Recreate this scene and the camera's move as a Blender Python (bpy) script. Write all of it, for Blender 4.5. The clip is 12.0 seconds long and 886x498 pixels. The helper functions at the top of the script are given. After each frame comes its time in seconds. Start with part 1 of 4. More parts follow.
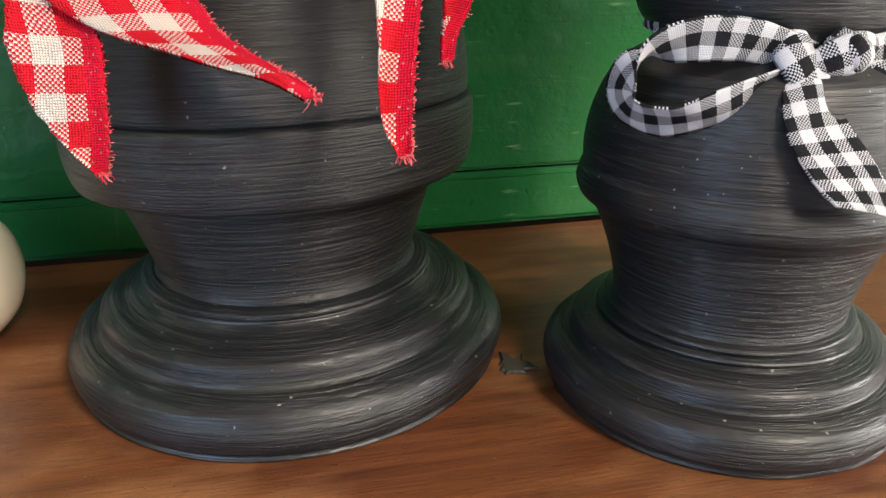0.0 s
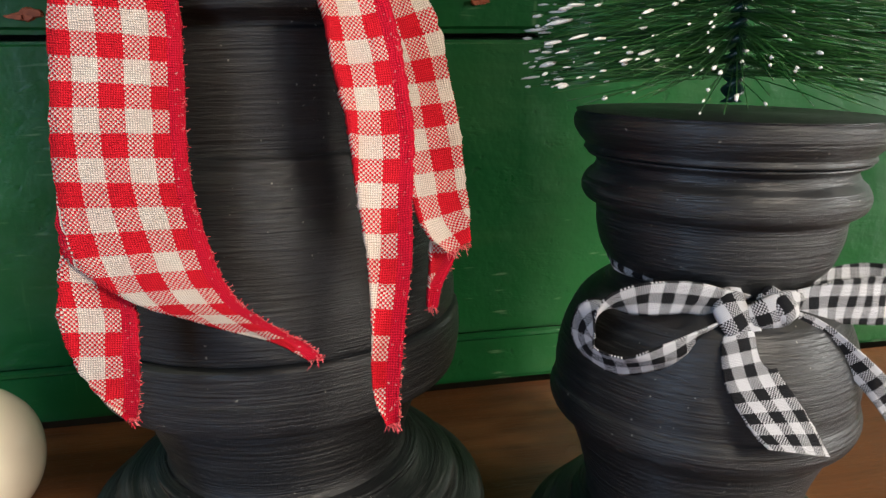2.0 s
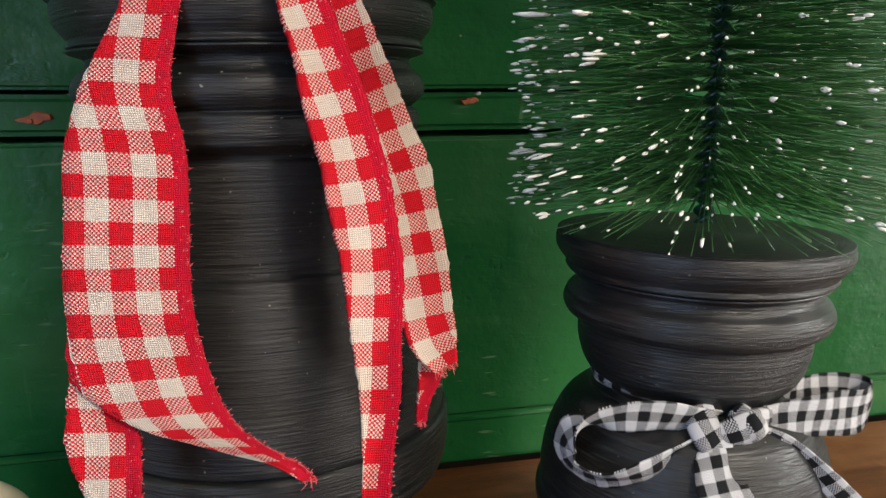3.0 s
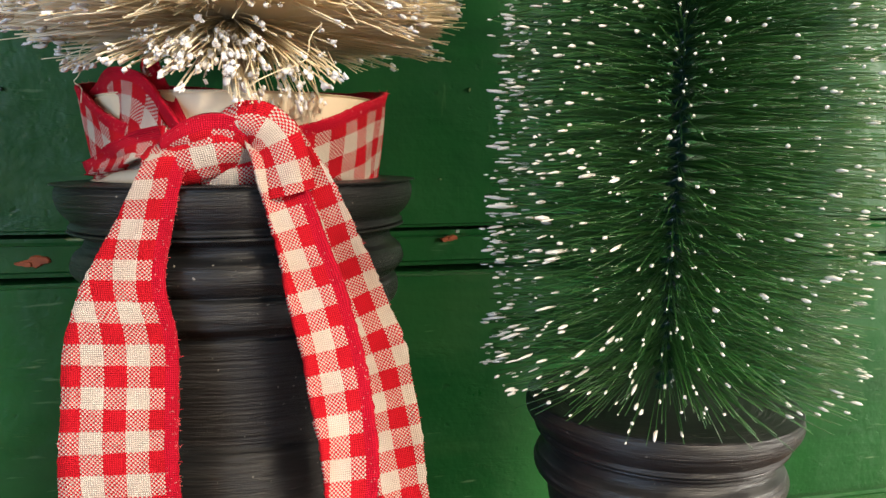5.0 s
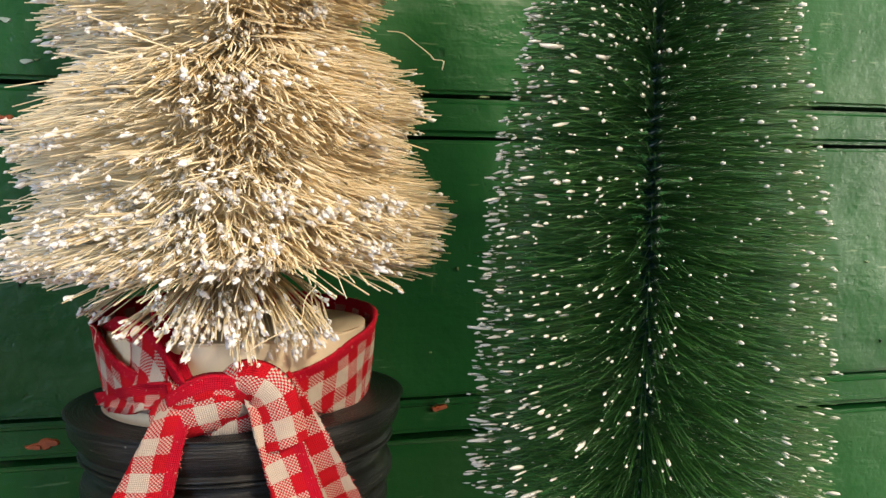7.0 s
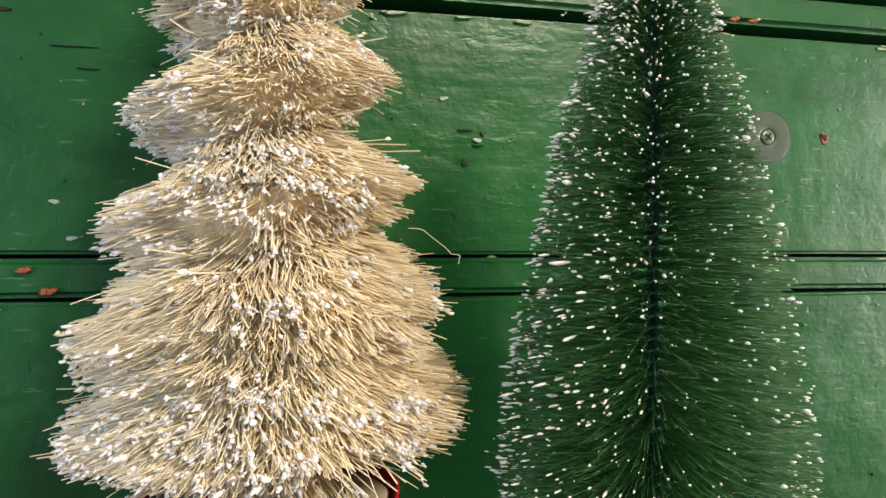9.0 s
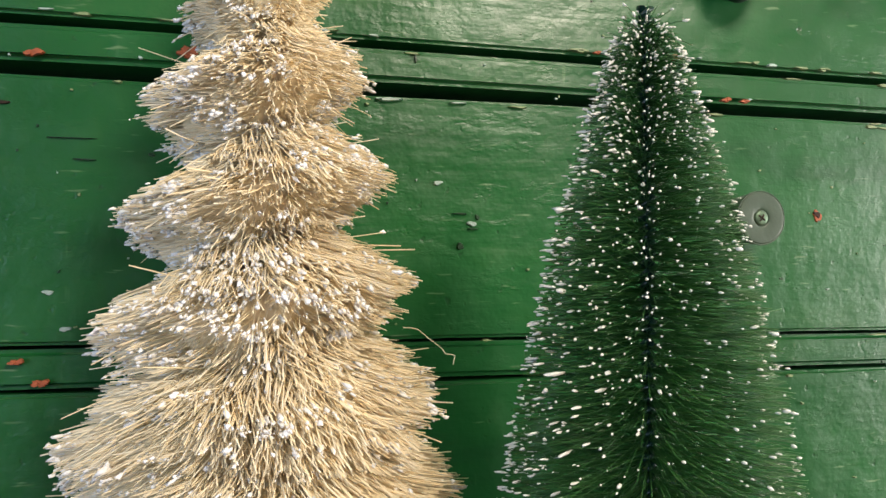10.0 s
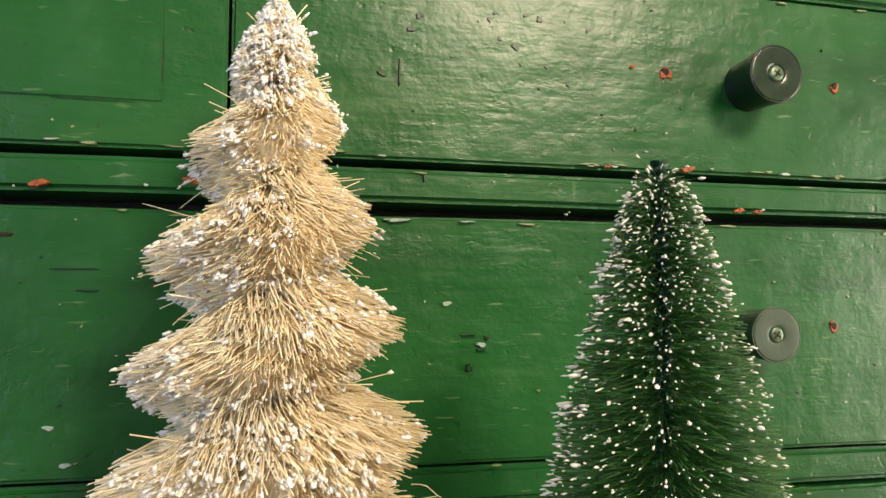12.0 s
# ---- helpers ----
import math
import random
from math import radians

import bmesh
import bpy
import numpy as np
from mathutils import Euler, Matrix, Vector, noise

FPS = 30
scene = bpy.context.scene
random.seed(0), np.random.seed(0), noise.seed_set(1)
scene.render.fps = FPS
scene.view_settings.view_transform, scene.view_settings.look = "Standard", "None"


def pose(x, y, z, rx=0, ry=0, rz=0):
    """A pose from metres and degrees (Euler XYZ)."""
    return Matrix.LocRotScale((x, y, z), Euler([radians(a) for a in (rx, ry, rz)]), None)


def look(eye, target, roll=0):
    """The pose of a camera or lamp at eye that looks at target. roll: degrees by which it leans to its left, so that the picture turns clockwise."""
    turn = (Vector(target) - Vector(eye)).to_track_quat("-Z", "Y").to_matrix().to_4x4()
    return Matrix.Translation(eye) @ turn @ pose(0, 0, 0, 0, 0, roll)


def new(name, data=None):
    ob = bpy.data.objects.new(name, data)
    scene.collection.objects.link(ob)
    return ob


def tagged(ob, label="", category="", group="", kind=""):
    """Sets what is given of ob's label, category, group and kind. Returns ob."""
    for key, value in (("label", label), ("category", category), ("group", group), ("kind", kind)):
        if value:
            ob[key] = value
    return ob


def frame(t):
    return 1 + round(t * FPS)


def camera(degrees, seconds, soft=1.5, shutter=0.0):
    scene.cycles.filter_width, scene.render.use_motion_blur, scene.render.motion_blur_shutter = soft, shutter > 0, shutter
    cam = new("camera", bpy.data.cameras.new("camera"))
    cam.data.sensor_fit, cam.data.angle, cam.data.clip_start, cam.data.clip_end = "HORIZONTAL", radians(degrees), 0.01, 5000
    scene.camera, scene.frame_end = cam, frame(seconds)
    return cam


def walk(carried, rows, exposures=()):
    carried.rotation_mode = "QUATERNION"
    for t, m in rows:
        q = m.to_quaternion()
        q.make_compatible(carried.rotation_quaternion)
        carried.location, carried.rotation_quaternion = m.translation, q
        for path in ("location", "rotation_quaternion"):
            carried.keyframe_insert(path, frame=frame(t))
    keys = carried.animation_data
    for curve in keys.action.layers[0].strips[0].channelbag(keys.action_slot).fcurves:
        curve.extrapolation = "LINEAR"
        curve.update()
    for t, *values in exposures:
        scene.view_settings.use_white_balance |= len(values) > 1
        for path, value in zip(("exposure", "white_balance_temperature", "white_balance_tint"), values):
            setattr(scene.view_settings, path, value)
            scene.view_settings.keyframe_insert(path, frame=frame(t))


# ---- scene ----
cam = camera(60.0, 12.0)
PATH = [
    (0, (0.06074, 0.05879, 0.09622), (0.4453, 1.8705, -0.6585), -0.40),
    (0.5, (0.06229, 0.05583, 0.10391), (0.4580, 1.8805, -0.6129), -0.21),
    (1, (0.06408, 0.05234, 0.11223), (0.4603, 1.8939, -0.5597), -0.06),
    (1.5, (0.06137, 0.05110, 0.12308), (0.4596, 1.9070, -0.5071), -0.01),
    (2, (0.06166, 0.04943, 0.13213), (0.4637, 1.9249, -0.4345), 0.01),
    (2.5, (0.06131, 0.04667, 0.14093), (0.4725, 1.9340, -0.3775), 0.10),
    (3, (0.06203, 0.04480, 0.15146), (0.4829, 1.9422, -0.3206), 0.23),
    (5, (0.06365, 0.03783, 0.17975), (0.5168, 1.9590, -0.1424), 0.63),
    (5.5, (0.06487, 0.03650, 0.18884), (0.5158, 1.9632, -0.1019), 0.58),
    (6, (0.06750, 0.03522, 0.19882), (0.5212, 1.9661, -0.0576), 0.56),
    (6.5, (0.06749, 0.03079, 0.21216), (0.5222, 1.9659, -0.0079), 0.48),
    (7, (0.06536, 0.02751, 0.22523), (0.5167, 1.9675, 0.0439), 0.46),
    (7.5, (0.06410, 0.02371, 0.23658), (0.5126, 1.9678, 0.0972), 0.42),
    (9.5, (0.05347, 0.01031, 0.26901), (0.5238, 1.9539, 0.3054), 0.08),
    (10, (0.05549, 0.01140, 0.27974), (0.5279, 1.9532, 0.3593), -0.00),
    (10.5, (0.05507, 0.01320, 0.28859), (0.5241, 1.9541, 0.4018), -0.05),
    (11, (0.05433, 0.01572, 0.29761), (0.5215, 1.9562, 0.4249), -0.08),
    (11.5, (0.05532, 0.01839, 0.30389), (0.5201, 1.9589, 0.4390), -0.03),
    (12, (0.05512, 0.01508, 0.31694), (0.5126, 1.9563, 0.4664), 0.07),
]
EXPOSURES = [(0, 0.62, 5650, 10), (1, 0.32, 5650, 10), (3, 0.08, 5650, 10), (5.5, 0.40, 6150, 10), (7.5, 0.02, 6200, 10), (9.5, 0.04, 5800, 10), (10.5, 0.02, 5800, 10), (12, 0.0, 6500, 10)]
walk(cam, [(t, look(eye, target, roll)) for t, eye, target, roll in PATH], EXPOSURES)

# ---- world and lamps ----
world = bpy.data.worlds.new("world")
world.use_nodes = True
scene.world = world
world.node_tree.nodes["Background"].inputs[0].default_value = (0.8, 0.86, 1.0, 1)
world.node_tree.nodes["Background"].inputs[1].default_value = 0.08


def area_lamp(name, eye, target, size, watts, colour):
    data = bpy.data.lights.new(name, "AREA")
    data.shape, data.size, data.size_y, data.energy, data.color = "RECTANGLE", size[0], size[1], watts, colour
    ob = new(name, data)
    ob.matrix_world = look(eye, target)
    return ob


area_lamp("window_light", (-1.3, -1.15, 0.42), (0.1, 0.2, 0.15), (1.0, 1.2), 18.0, (0.64, 0.80, 1.0))
area_lamp("side_window_light", (1.45, -0.35, 0.30), (0.15, 0.28, 0.12), (0.5, 0.6), 20.0, (1.0, 0.90, 0.74))
area_lamp("ceiling_lamp_light", (0.70, -1.10, 1.20), (0.1, 0.25, 0.2), (0.4, 0.4), 33.0, (1.0, 0.82, 0.60))


# ---- node helpers ----
class Mat:
    def __init__(self, name):
        self.m = bpy.data.materials.new(name)
        self.m.use_nodes = True
        self.t = self.m.node_tree
        self.b = self.t.nodes["Principled BSDF"]

    def node(self, kind, **inputs):
        n = self.t.nodes.new(kind)
        for k, v in inputs.items():
            self.set(n.inputs[k.replace("_", " ")], v)
        return n

    def set(self, socket, v):
        if isinstance(v, bpy.types.NodeSocket):
            self.t.links.new(v, socket)
        elif isinstance(v, tuple) and len(v) == 3 and socket.type == "RGBA":
            socket.default_value = (*v, 1)
        else:
            socket.default_value = v

    def math(self, op, a, b=0.0):
        n = self.t.nodes.new("ShaderNodeMath")
        n.operation = op
        self.set(n.inputs[0], a)
        self.set(n.inputs[1], b)
        return n.outputs[0]

    def mix(self, f, a, b):
        n = self.t.nodes.new("ShaderNodeMix")
        n.data_type = "RGBA"
        self.set(n.inputs[0], f)
        self.set(n.inputs[6], a)
        self.set(n.inputs[7], b)
        return n.outputs[2]

    def coords(self, scale=(1, 1, 1), kind="Object"):
        c = self.t.nodes.new("ShaderNodeTexCoord")
        p = self.t.nodes.new("ShaderNodeMapping")
        p.inputs["Scale"].default_value = scale
        self.t.links.new(c.outputs[kind], p.inputs["Vector"])
        return p.outputs[0]

    def noise(self, vec, scale, detail=3.0, rough=0.55):
        n = self.t.nodes.new("ShaderNodeTexNoise")
        self.set(n.inputs["Vector"], vec)
        n.inputs["Scale"].default_value = scale
        n.inputs["Detail"].default_value = detail
        n.inputs["Roughness"].default_value = rough
        return n.outputs["Fac"]

    def ramp(self, f, lo, hi):
        n = self.t.nodes.new("ShaderNodeMapRange")
        self.set(n.inputs["Value"], f)
        n.inputs["From Min"].default_value, n.inputs["From Max"].default_value = lo, hi
        return n.outputs[0]

    def bump(self, h, strength, distance, below=None):
        n = self.t.nodes.new("ShaderNodeBump")
        n.inputs["Strength"].default_value = strength
        n.inputs["Distance"].default_value = distance
        self.set(n.inputs["Height"], h)
        if below is not None:
            self.t.links.new(below, n.inputs["Normal"])
        return n.outputs[0]

    def out(self, colour=None, rough=None, normal=None, **more):
        if colour is not None:
            self.set(self.b.inputs["Base Color"], colour)
        if rough is not None:
            self.set(self.b.inputs["Roughness"], rough)
        if normal is not None:
            self.set(self.b.inputs["Normal"], normal)
        for k, v in more.items():
            self.set(self.b.inputs[k.replace("_", " ")], v)
        return self.m


def make_black_paint():
    """Brushed black paint on turned wood: streaks run round the axis, across the profile they are fine."""
    m = Mat("black_paint")
    sep = m.node("ShaderNodeSeparateXYZ", Vector=m.coords())
    x, y, z = sep.outputs[0], sep.outputs[1], sep.outputs[2]
    radius = m.math("SQRT", m.math("ADD", m.math("MULTIPLY", x, x), m.math("MULTIPLY", y, y)))
    across = m.math("ADD", z, m.math("MULTIPLY", radius, 0.85))

    def turned(round_scale, across_scale, detail, rough):
        v = m.node("ShaderNodeCombineXYZ", X=m.math("MULTIPLY", x, round_scale), Y=m.math("MULTIPLY", y, round_scale), Z=m.math("MULTIPLY", across, across_scale))
        return m.noise(v.outputs[0], 1.0, detail, rough)

    fine = turned(45, 2000, 4.0, 0.65)
    mid = turned(30, 520, 3.0, 0.6)
    dry = turned(60, 2600, 2.0, 0.5)
    broad = m.noise(m.coords(), 45.0, 3.0)
    dust = m.ramp(m.noise(m.coords(), 800.0, 1.0), 0.75, 0.79)
    film = m.noise(m.coords(), 1900.0, 3.0, 0.7)
    streak = m.math("MULTIPLY", m.ramp(fine, 0.52, 0.70), m.ramp(broad, 0.35, 0.65))
    c = m.mix(streak, (0.0070, 0.0077, 0.0086), (0.040, 0.041, 0.042))
    c = m.mix(m.math("MULTIPLY", m.ramp(mid, 0.55, 0.8), 0.5), c, (0.024, 0.027, 0.018))
    c = m.mix(m.math("MULTIPLY", m.math("MULTIPLY", m.ramp(dry, 0.60, 0.72), m.ramp(broad, 0.45, 0.65)), 0.3), c, (0.13, 0.13, 0.12))
    c = m.mix(m.math("MULTIPLY", m.math("MULTIPLY", m.ramp(film, 0.5, 0.75), m.ramp(broad, 0.5, 0.75)), 0.22), c, (0.10, 0.10, 0.075))
    c = m.mix(m.math("MULTIPLY", dust, 0.5), c, (0.42, 0.4, 0.34))
    rough = m.math("ADD", m.math("MULTIPLY", fine, 0.26), 0.27)
    n = m.bump(fine, 0.8, 0.0007)
    n = m.bump(mid, 0.38, 0.0014, n)
    return m.out(c, rough, n)


def make_green_paint():
    m = Mat("green_paint")
    v = m.coords()
    brush = m.noise(m.coords((14, 14, 160)), 1.0, 4.0, 0.6)
    lump = m.noise(v, 55.0, 4.0, 0.6)
    big = m.noise(v, 9.0, 3.0)
    pit = m.noise(v, 190.0, 2.0)
    scratch = m.math("MULTIPLY", m.ramp(m.noise(m.coords((60, 60, 420)), 1.0, 2.0), 0.66, 0.73), m.ramp(big, 0.4, 0.55))
    c = m.mix(m.ramp(big, 0.3, 0.7), (0.006, 0.064, 0.014), (0.014, 0.100, 0.022))
    c = m.mix(m.math("MULTIPLY", m.ramp(lump, 0.55, 0.75), 0.35), c, (0.035, 0.13, 0.045))
    c = m.mix(m.math("MULTIPLY", m.ramp(pit, 0.68, 0.76), 0.6), c, (0.008, 0.04, 0.012))
    c = m.mix(m.math("MULTIPLY", scratch, 0.6), c, (0.17, 0.26, 0.14))
    drip = m.math("MULTIPLY", m.ramp(m.noise(m.coords((260, 260, 35)), 1.0, 2.0), 0.68, 0.76), m.ramp(big, 0.55, 0.42))
    c = m.mix(m.math("MULTIPLY", drip, 0.35), c, (0.14, 0.23, 0.11))
    grime = m.noise(m.coords((5, 5, 22)), 1.0, 4.0, 0.65)
    c = m.mix(m.math("MULTIPLY", m.ramp(grime, 0.56, 0.72), 0.4), c, (0.06, 0.145, 0.045))
    c = m.mix(m.math("MULTIPLY", m.ramp(grime, 0.44, 0.30), 0.5), c, (0.005, 0.04, 0.012))
    rough = m.math("ADD", m.math("MULTIPLY", lump, 0.25), 0.2)
    n = m.bump(lump, 0.34, 0.0022)
    n = m.bump(m.ramp(m.noise(m.coords((30, 30, 75)), 1.0, 5.0, 0.7), 0.55, 0.62), 0.13, 0.0007, n)
    n = m.bump(brush, 0.22, 0.0010, n)
    n = m.bump(m.noise(m.coords((14, 14, 30)), 1.0, 3.0), 0.22, 0.004, n)
    n = m.bump(m.ramp(pit, 0.66, 0.80), 0.2, -0.0008, n)
    return m.out(c, rough, n, Specular_IOR_Level=0.38)


def make_wood_table():
    m = Mat("varnished_table_wood")
    grain = m.noise(m.coords((12, 220, 60)), 1.0, 5.0, 0.6)
    pores = m.noise(m.coords((90, 1400, 300)), 1.0, 2.0)
    blot = m.noise(m.coords((6, 10, 6)), 1.0, 3.0)
    spots = m.noise(m.coords(), 260.0, 2.0)
    c = m.mix(m.ramp(grain, 0.3, 0.75), (0.052, 0.015, 0.006), (0.16, 0.054, 0.017))
    c = m.mix(m.math("MULTIPLY", m.ramp(blot, 0.4, 0.7), 0.5), c, (0.18, 0.066, 0.02))
    c = m.mix(m.math("MULTIPLY", m.ramp(pores, 0.6, 0.75), 0.6), c, (0.025, 0.01, 0.006))
    c = m.mix(m.math("MULTIPLY", m.ramp(spots, 0.72, 0.78), 0.6), c, (0.04, 0.025, 0.016))
    dust = m.ramp(m.noise(m.coords(), 1100.0, 1.0), 0.77, 0.81)
    c = m.mix(m.math("MULTIPLY", dust, 0.5), c, (0.5, 0.42, 0.33))
    worn = m.ramp(m.noise(m.coords((9, 16, 9)), 1.0, 4.0, 0.65), 0.50, 0.72)
    c = m.mix(m.math("MULTIPLY", worn, 0.75), c, (0.36, 0.175, 0.07))
    speck = m.ramp(m.noise(m.coords((420, 900, 420)), 1.0, 3.0, 0.7), 0.57, 0.72)
    c = m.mix(m.math("MULTIPLY", speck, 0.55), c, (0.035, 0.014, 0.008))
    score = m.math("MULTIPLY", m.ramp(m.noise(m.coords((300, 45, 60)), 1.0, 2.0), 0.69, 0.74), m.ramp(blot, 0.45, 0.6))
    c = m.mix(m.math("MULTIPLY", score, 0.7), c, (0.30, 0.16, 0.08))
    n = m.bump(pores, 0.3, 0.0005)
    n = m.bump(speck, 0.35, -0.0004, n)
    n = m.bump(grain, 0.2, 0.0008, n)
    return m.out(c, m.math("ADD", m.math("MULTIPLY", blot, 0.25), 0.24), n)


def make_gingham(name, check, thread, width, hem, dark, light, hem_colour, bleed):
    m = Mat(name)
    uv = m.t.nodes.new("ShaderNodeUVMap")
    uv.uv_map = "UVMap"
    sep = m.node("ShaderNodeSeparateXYZ", Vector=uv.outputs[0])
    u, v = sep.outputs[0], sep.outputs[1]
    wob = m.math("MULTIPLY", m.math("SUBTRACT", m.noise(m.coords(), 500.0, 2.0), 0.5), check * 0.12)
    u, v = m.math("ADD", u, wob), m.math("ADD", v, wob)

    def stripe(a):
        return m.math("LESS_THAN", m.math("FRACT", m.math("DIVIDE", m.math("ADD", a, 10.0 * check + check / 2), 2 * check)), 0.5)

    over = m.math("FLOORED_MODULO", m.math("ADD", m.math("FLOOR", m.math("DIVIDE", u, thread)), m.math("FLOOR", m.math("DIVIDE", v, thread))), 2.0)
    pick = m.math("ADD", m.math("MULTIPLY", over, stripe(u)), m.math("MULTIPLY", m.math("SUBTRACT", 1.0, over), stripe(v)))
    fade = m.noise(m.coords(), 160.0, 3.0)
    both = m.math("SUBTRACT", m.math("ADD", stripe(u), stripe(v)), m.math("MULTIPLY", 2.0, m.math("MULTIPLY", stripe(u), stripe(v))))
    c = m.mix(pick, m.mix(m.math("MULTIPLY", both, bleed), light, dark), dark)
    c = m.mix(m.math("MULTIPLY", m.ramp(fade, 0.3, 0.8), 0.22), c, tuple(0.6 * a for a in dark))
    edge = m.math("MAXIMUM", m.math("GREATER_THAN", v, width / 2 - hem), m.math("LESS_THAN", v, hem * 0.35 - width / 2))
    fluff = m.ramp(m.noise(m.coords(), 1300.0, 2.0), 0.66, 0.72)
    c = m.mix(edge, c, m.mix(m.math("MULTIPLY", fluff, 0.4), hem_colour, light))
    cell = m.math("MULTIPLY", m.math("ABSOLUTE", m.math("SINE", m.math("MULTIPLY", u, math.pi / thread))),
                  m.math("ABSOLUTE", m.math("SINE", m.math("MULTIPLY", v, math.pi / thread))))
    # shade in the gaps between threads, multiplied into the cloth colour
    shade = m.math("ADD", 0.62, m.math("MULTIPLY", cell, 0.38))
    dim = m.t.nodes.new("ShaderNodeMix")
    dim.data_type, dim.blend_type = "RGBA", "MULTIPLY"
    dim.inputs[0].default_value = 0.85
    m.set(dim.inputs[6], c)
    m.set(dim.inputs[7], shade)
    n = m.bump(cell, 0.8, thread)
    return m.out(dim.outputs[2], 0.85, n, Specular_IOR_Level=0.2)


def make_fibre(name, a, b, rough, **more):
    m = Mat(name)
    g = m.t.nodes.new("ShaderNodeNewGeometry")
    c = m.mix(g.outputs["Random Per Island"], a, b)
    c = m.mix(m.math("MULTIPLY", m.noise(m.coords(), 60.0, 2.0), 0.35), c, tuple(0.8 * k for k in a))
    return m.out(c, rough, None, **more)


def make_sisal(name, a, b, rough, **more):
    """Pale fibres that let part of the light through."""
    mat = make_fibre(name, a, b, rough, **more)
    t = mat.node_tree
    thin = t.nodes.new("ShaderNodeBsdfTranslucent")
    both = t.nodes.new("ShaderNodeMixShader")
    bsdf = t.nodes["Principled BSDF"]
    t.links.new(bsdf.inputs["Base Color"].links[0].from_socket, thin.inputs["Color"])
    both.inputs[0].default_value = 0.14
    t.links.new(bsdf.outputs[0], both.inputs[1])
    t.links.new(thin.outputs[0], both.inputs[2])
    t.links.new(both.outputs[0], t.nodes["Material Output"].inputs["Surface"])
    return mat


def make_plain(name, colour, rough, scale=200.0, amount=0.25, depth=0.0004, **more):
    m = Mat(name)
    f = m.noise(m.coords(), scale, 4.0, 0.6)
    c = m.mix(m.math("MULTIPLY", m.ramp(f, 0.35, 0.75), amount * 2), colour, tuple(0.45 * k for k in colour))
    return m.out(c, rough, m.bump(f, 0.4, depth), **more)


BLACK = make_black_paint()
GREEN = make_green_paint()
WOOD = make_wood_table()
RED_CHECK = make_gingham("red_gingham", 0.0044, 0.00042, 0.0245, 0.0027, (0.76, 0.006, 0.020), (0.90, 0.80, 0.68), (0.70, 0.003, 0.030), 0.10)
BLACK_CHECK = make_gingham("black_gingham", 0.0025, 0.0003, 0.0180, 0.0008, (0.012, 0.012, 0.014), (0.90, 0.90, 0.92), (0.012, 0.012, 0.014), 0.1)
SISAL = make_sisal("cream_sisal", (0.97, 0.79, 0.48), (0.99, 0.91, 0.71), 0.55)
FUZZ = make_fibre("red_thread", (0.72, 0.004, 0.03), (0.84, 0.25, 0.24), 0.8)
FROST = make_plain("frost", (0.90, 0.89, 0.89), 0.75, 900.0, 0.06)
NEEDLE = make_fibre("green_bristle", (0.008, 0.052, 0.011), (0.052, 0.160, 0.032), 0.3)
BEAD = make_plain("white_bead", (0.86, 0.84, 0.78), 0.4, 900.0, 0.08)
WIRE = make_plain("dark_green_wire", (0.006, 0.03, 0.022), 0.35)
CUP_WOOD = make_plain("pale_cup_wood", (0.78, 0.66, 0.47), 0.5, 90.0, 0.12)
IVORY = make_plain("ivory_glaze", (0.95, 0.86, 0.68), 0.18, 40.0, 0.08)
CHIP = make_plain("orange_primer", (0.36, 0.09, 0.03), 0.7, 500.0, 0.35)
HOLE = make_plain("hole_dark", (0.03, 0.014, 0.008), 0.9)
GLUE = make_plain("grey_glue", (0.035, 0.03, 0.022), 0.6, 900.0, 0.4)
DISC = make_plain("green_grey_rubber", (0.022, 0.042, 0.026), 0.22, 160.0, 0.45)
BODY = make_plain("dark_green_rubber", (0.008, 0.020, 0.013), 0.35, 150.0, 0.3)
PALE = make_plain("pale_green_rubber", (0.032, 0.062, 0.034), 0.4, 150.0, 0.25)
FLECK = make_plain("pale_fleck", (0.35, 0.45, 0.40), 0.5, 500.0, 0.3)
PIT = make_plain("dark_green_pit", (0.006, 0.035, 0.010), 0.4, 500.0, 0.3)
WORN = make_plain("worn_yellow_paint", (0.21, 0.27, 0.12), 0.5, 700.0, 0.3)
STEEL = make_plain("painted_screw", (0.10, 0.16, 0.10), 0.35, 400.0, 0.3, Metallic=0.5)
PLASTER = make_plain("room_plaster", (0.75, 0.68, 0.58), 0.9, 3.0, 0.1)
BOARDS = make_plain("room_floor_wood", (0.25, 0.14, 0.07), 0.5, 6.0, 0.3)
BACKING = make_plain("dark_gap_wood", (0.012, 0.014, 0.01), 0.9)


# ---- mesh helpers ----
def mesh_object(name, verts, faces, material, parent=None, label="", smooth=True, uvs=None):
    me = bpy.data.meshes.new(name)
    me.from_pydata([tuple(v) for v in verts], [], [tuple(f) for f in faces])
    if smooth:
        me.polygons.foreach_set("use_smooth", [True] * len(me.polygons))
    if uvs is not None:
        layer = me.uv_layers.new(name="UVMap")
        idx = np.zeros(len(me.loops), dtype=np.int32)
        me.loops.foreach_get("vertex_index", idx)
        layer.data.foreach_set("uv", np.asarray(uvs, dtype=np.float32)[idx].ravel())
    me.materials.append(material)
    me.update()
    ob = new(name, me)
    if parent is not None:
        ob.parent = parent
    return tagged(ob, label) if label else ob


def part(name, bm, material, parent, label="", smooth=False):
    me = bpy.data.meshes.new(name)
    bm.to_mesh(me)
    bm.free()
    for p in me.polygons:
        p.use_smooth = smooth
    me.materials.append(material)
    ob = new(name, me)
    if parent is not None:
        ob.parent = parent
    return tagged(ob, label) if label else ob


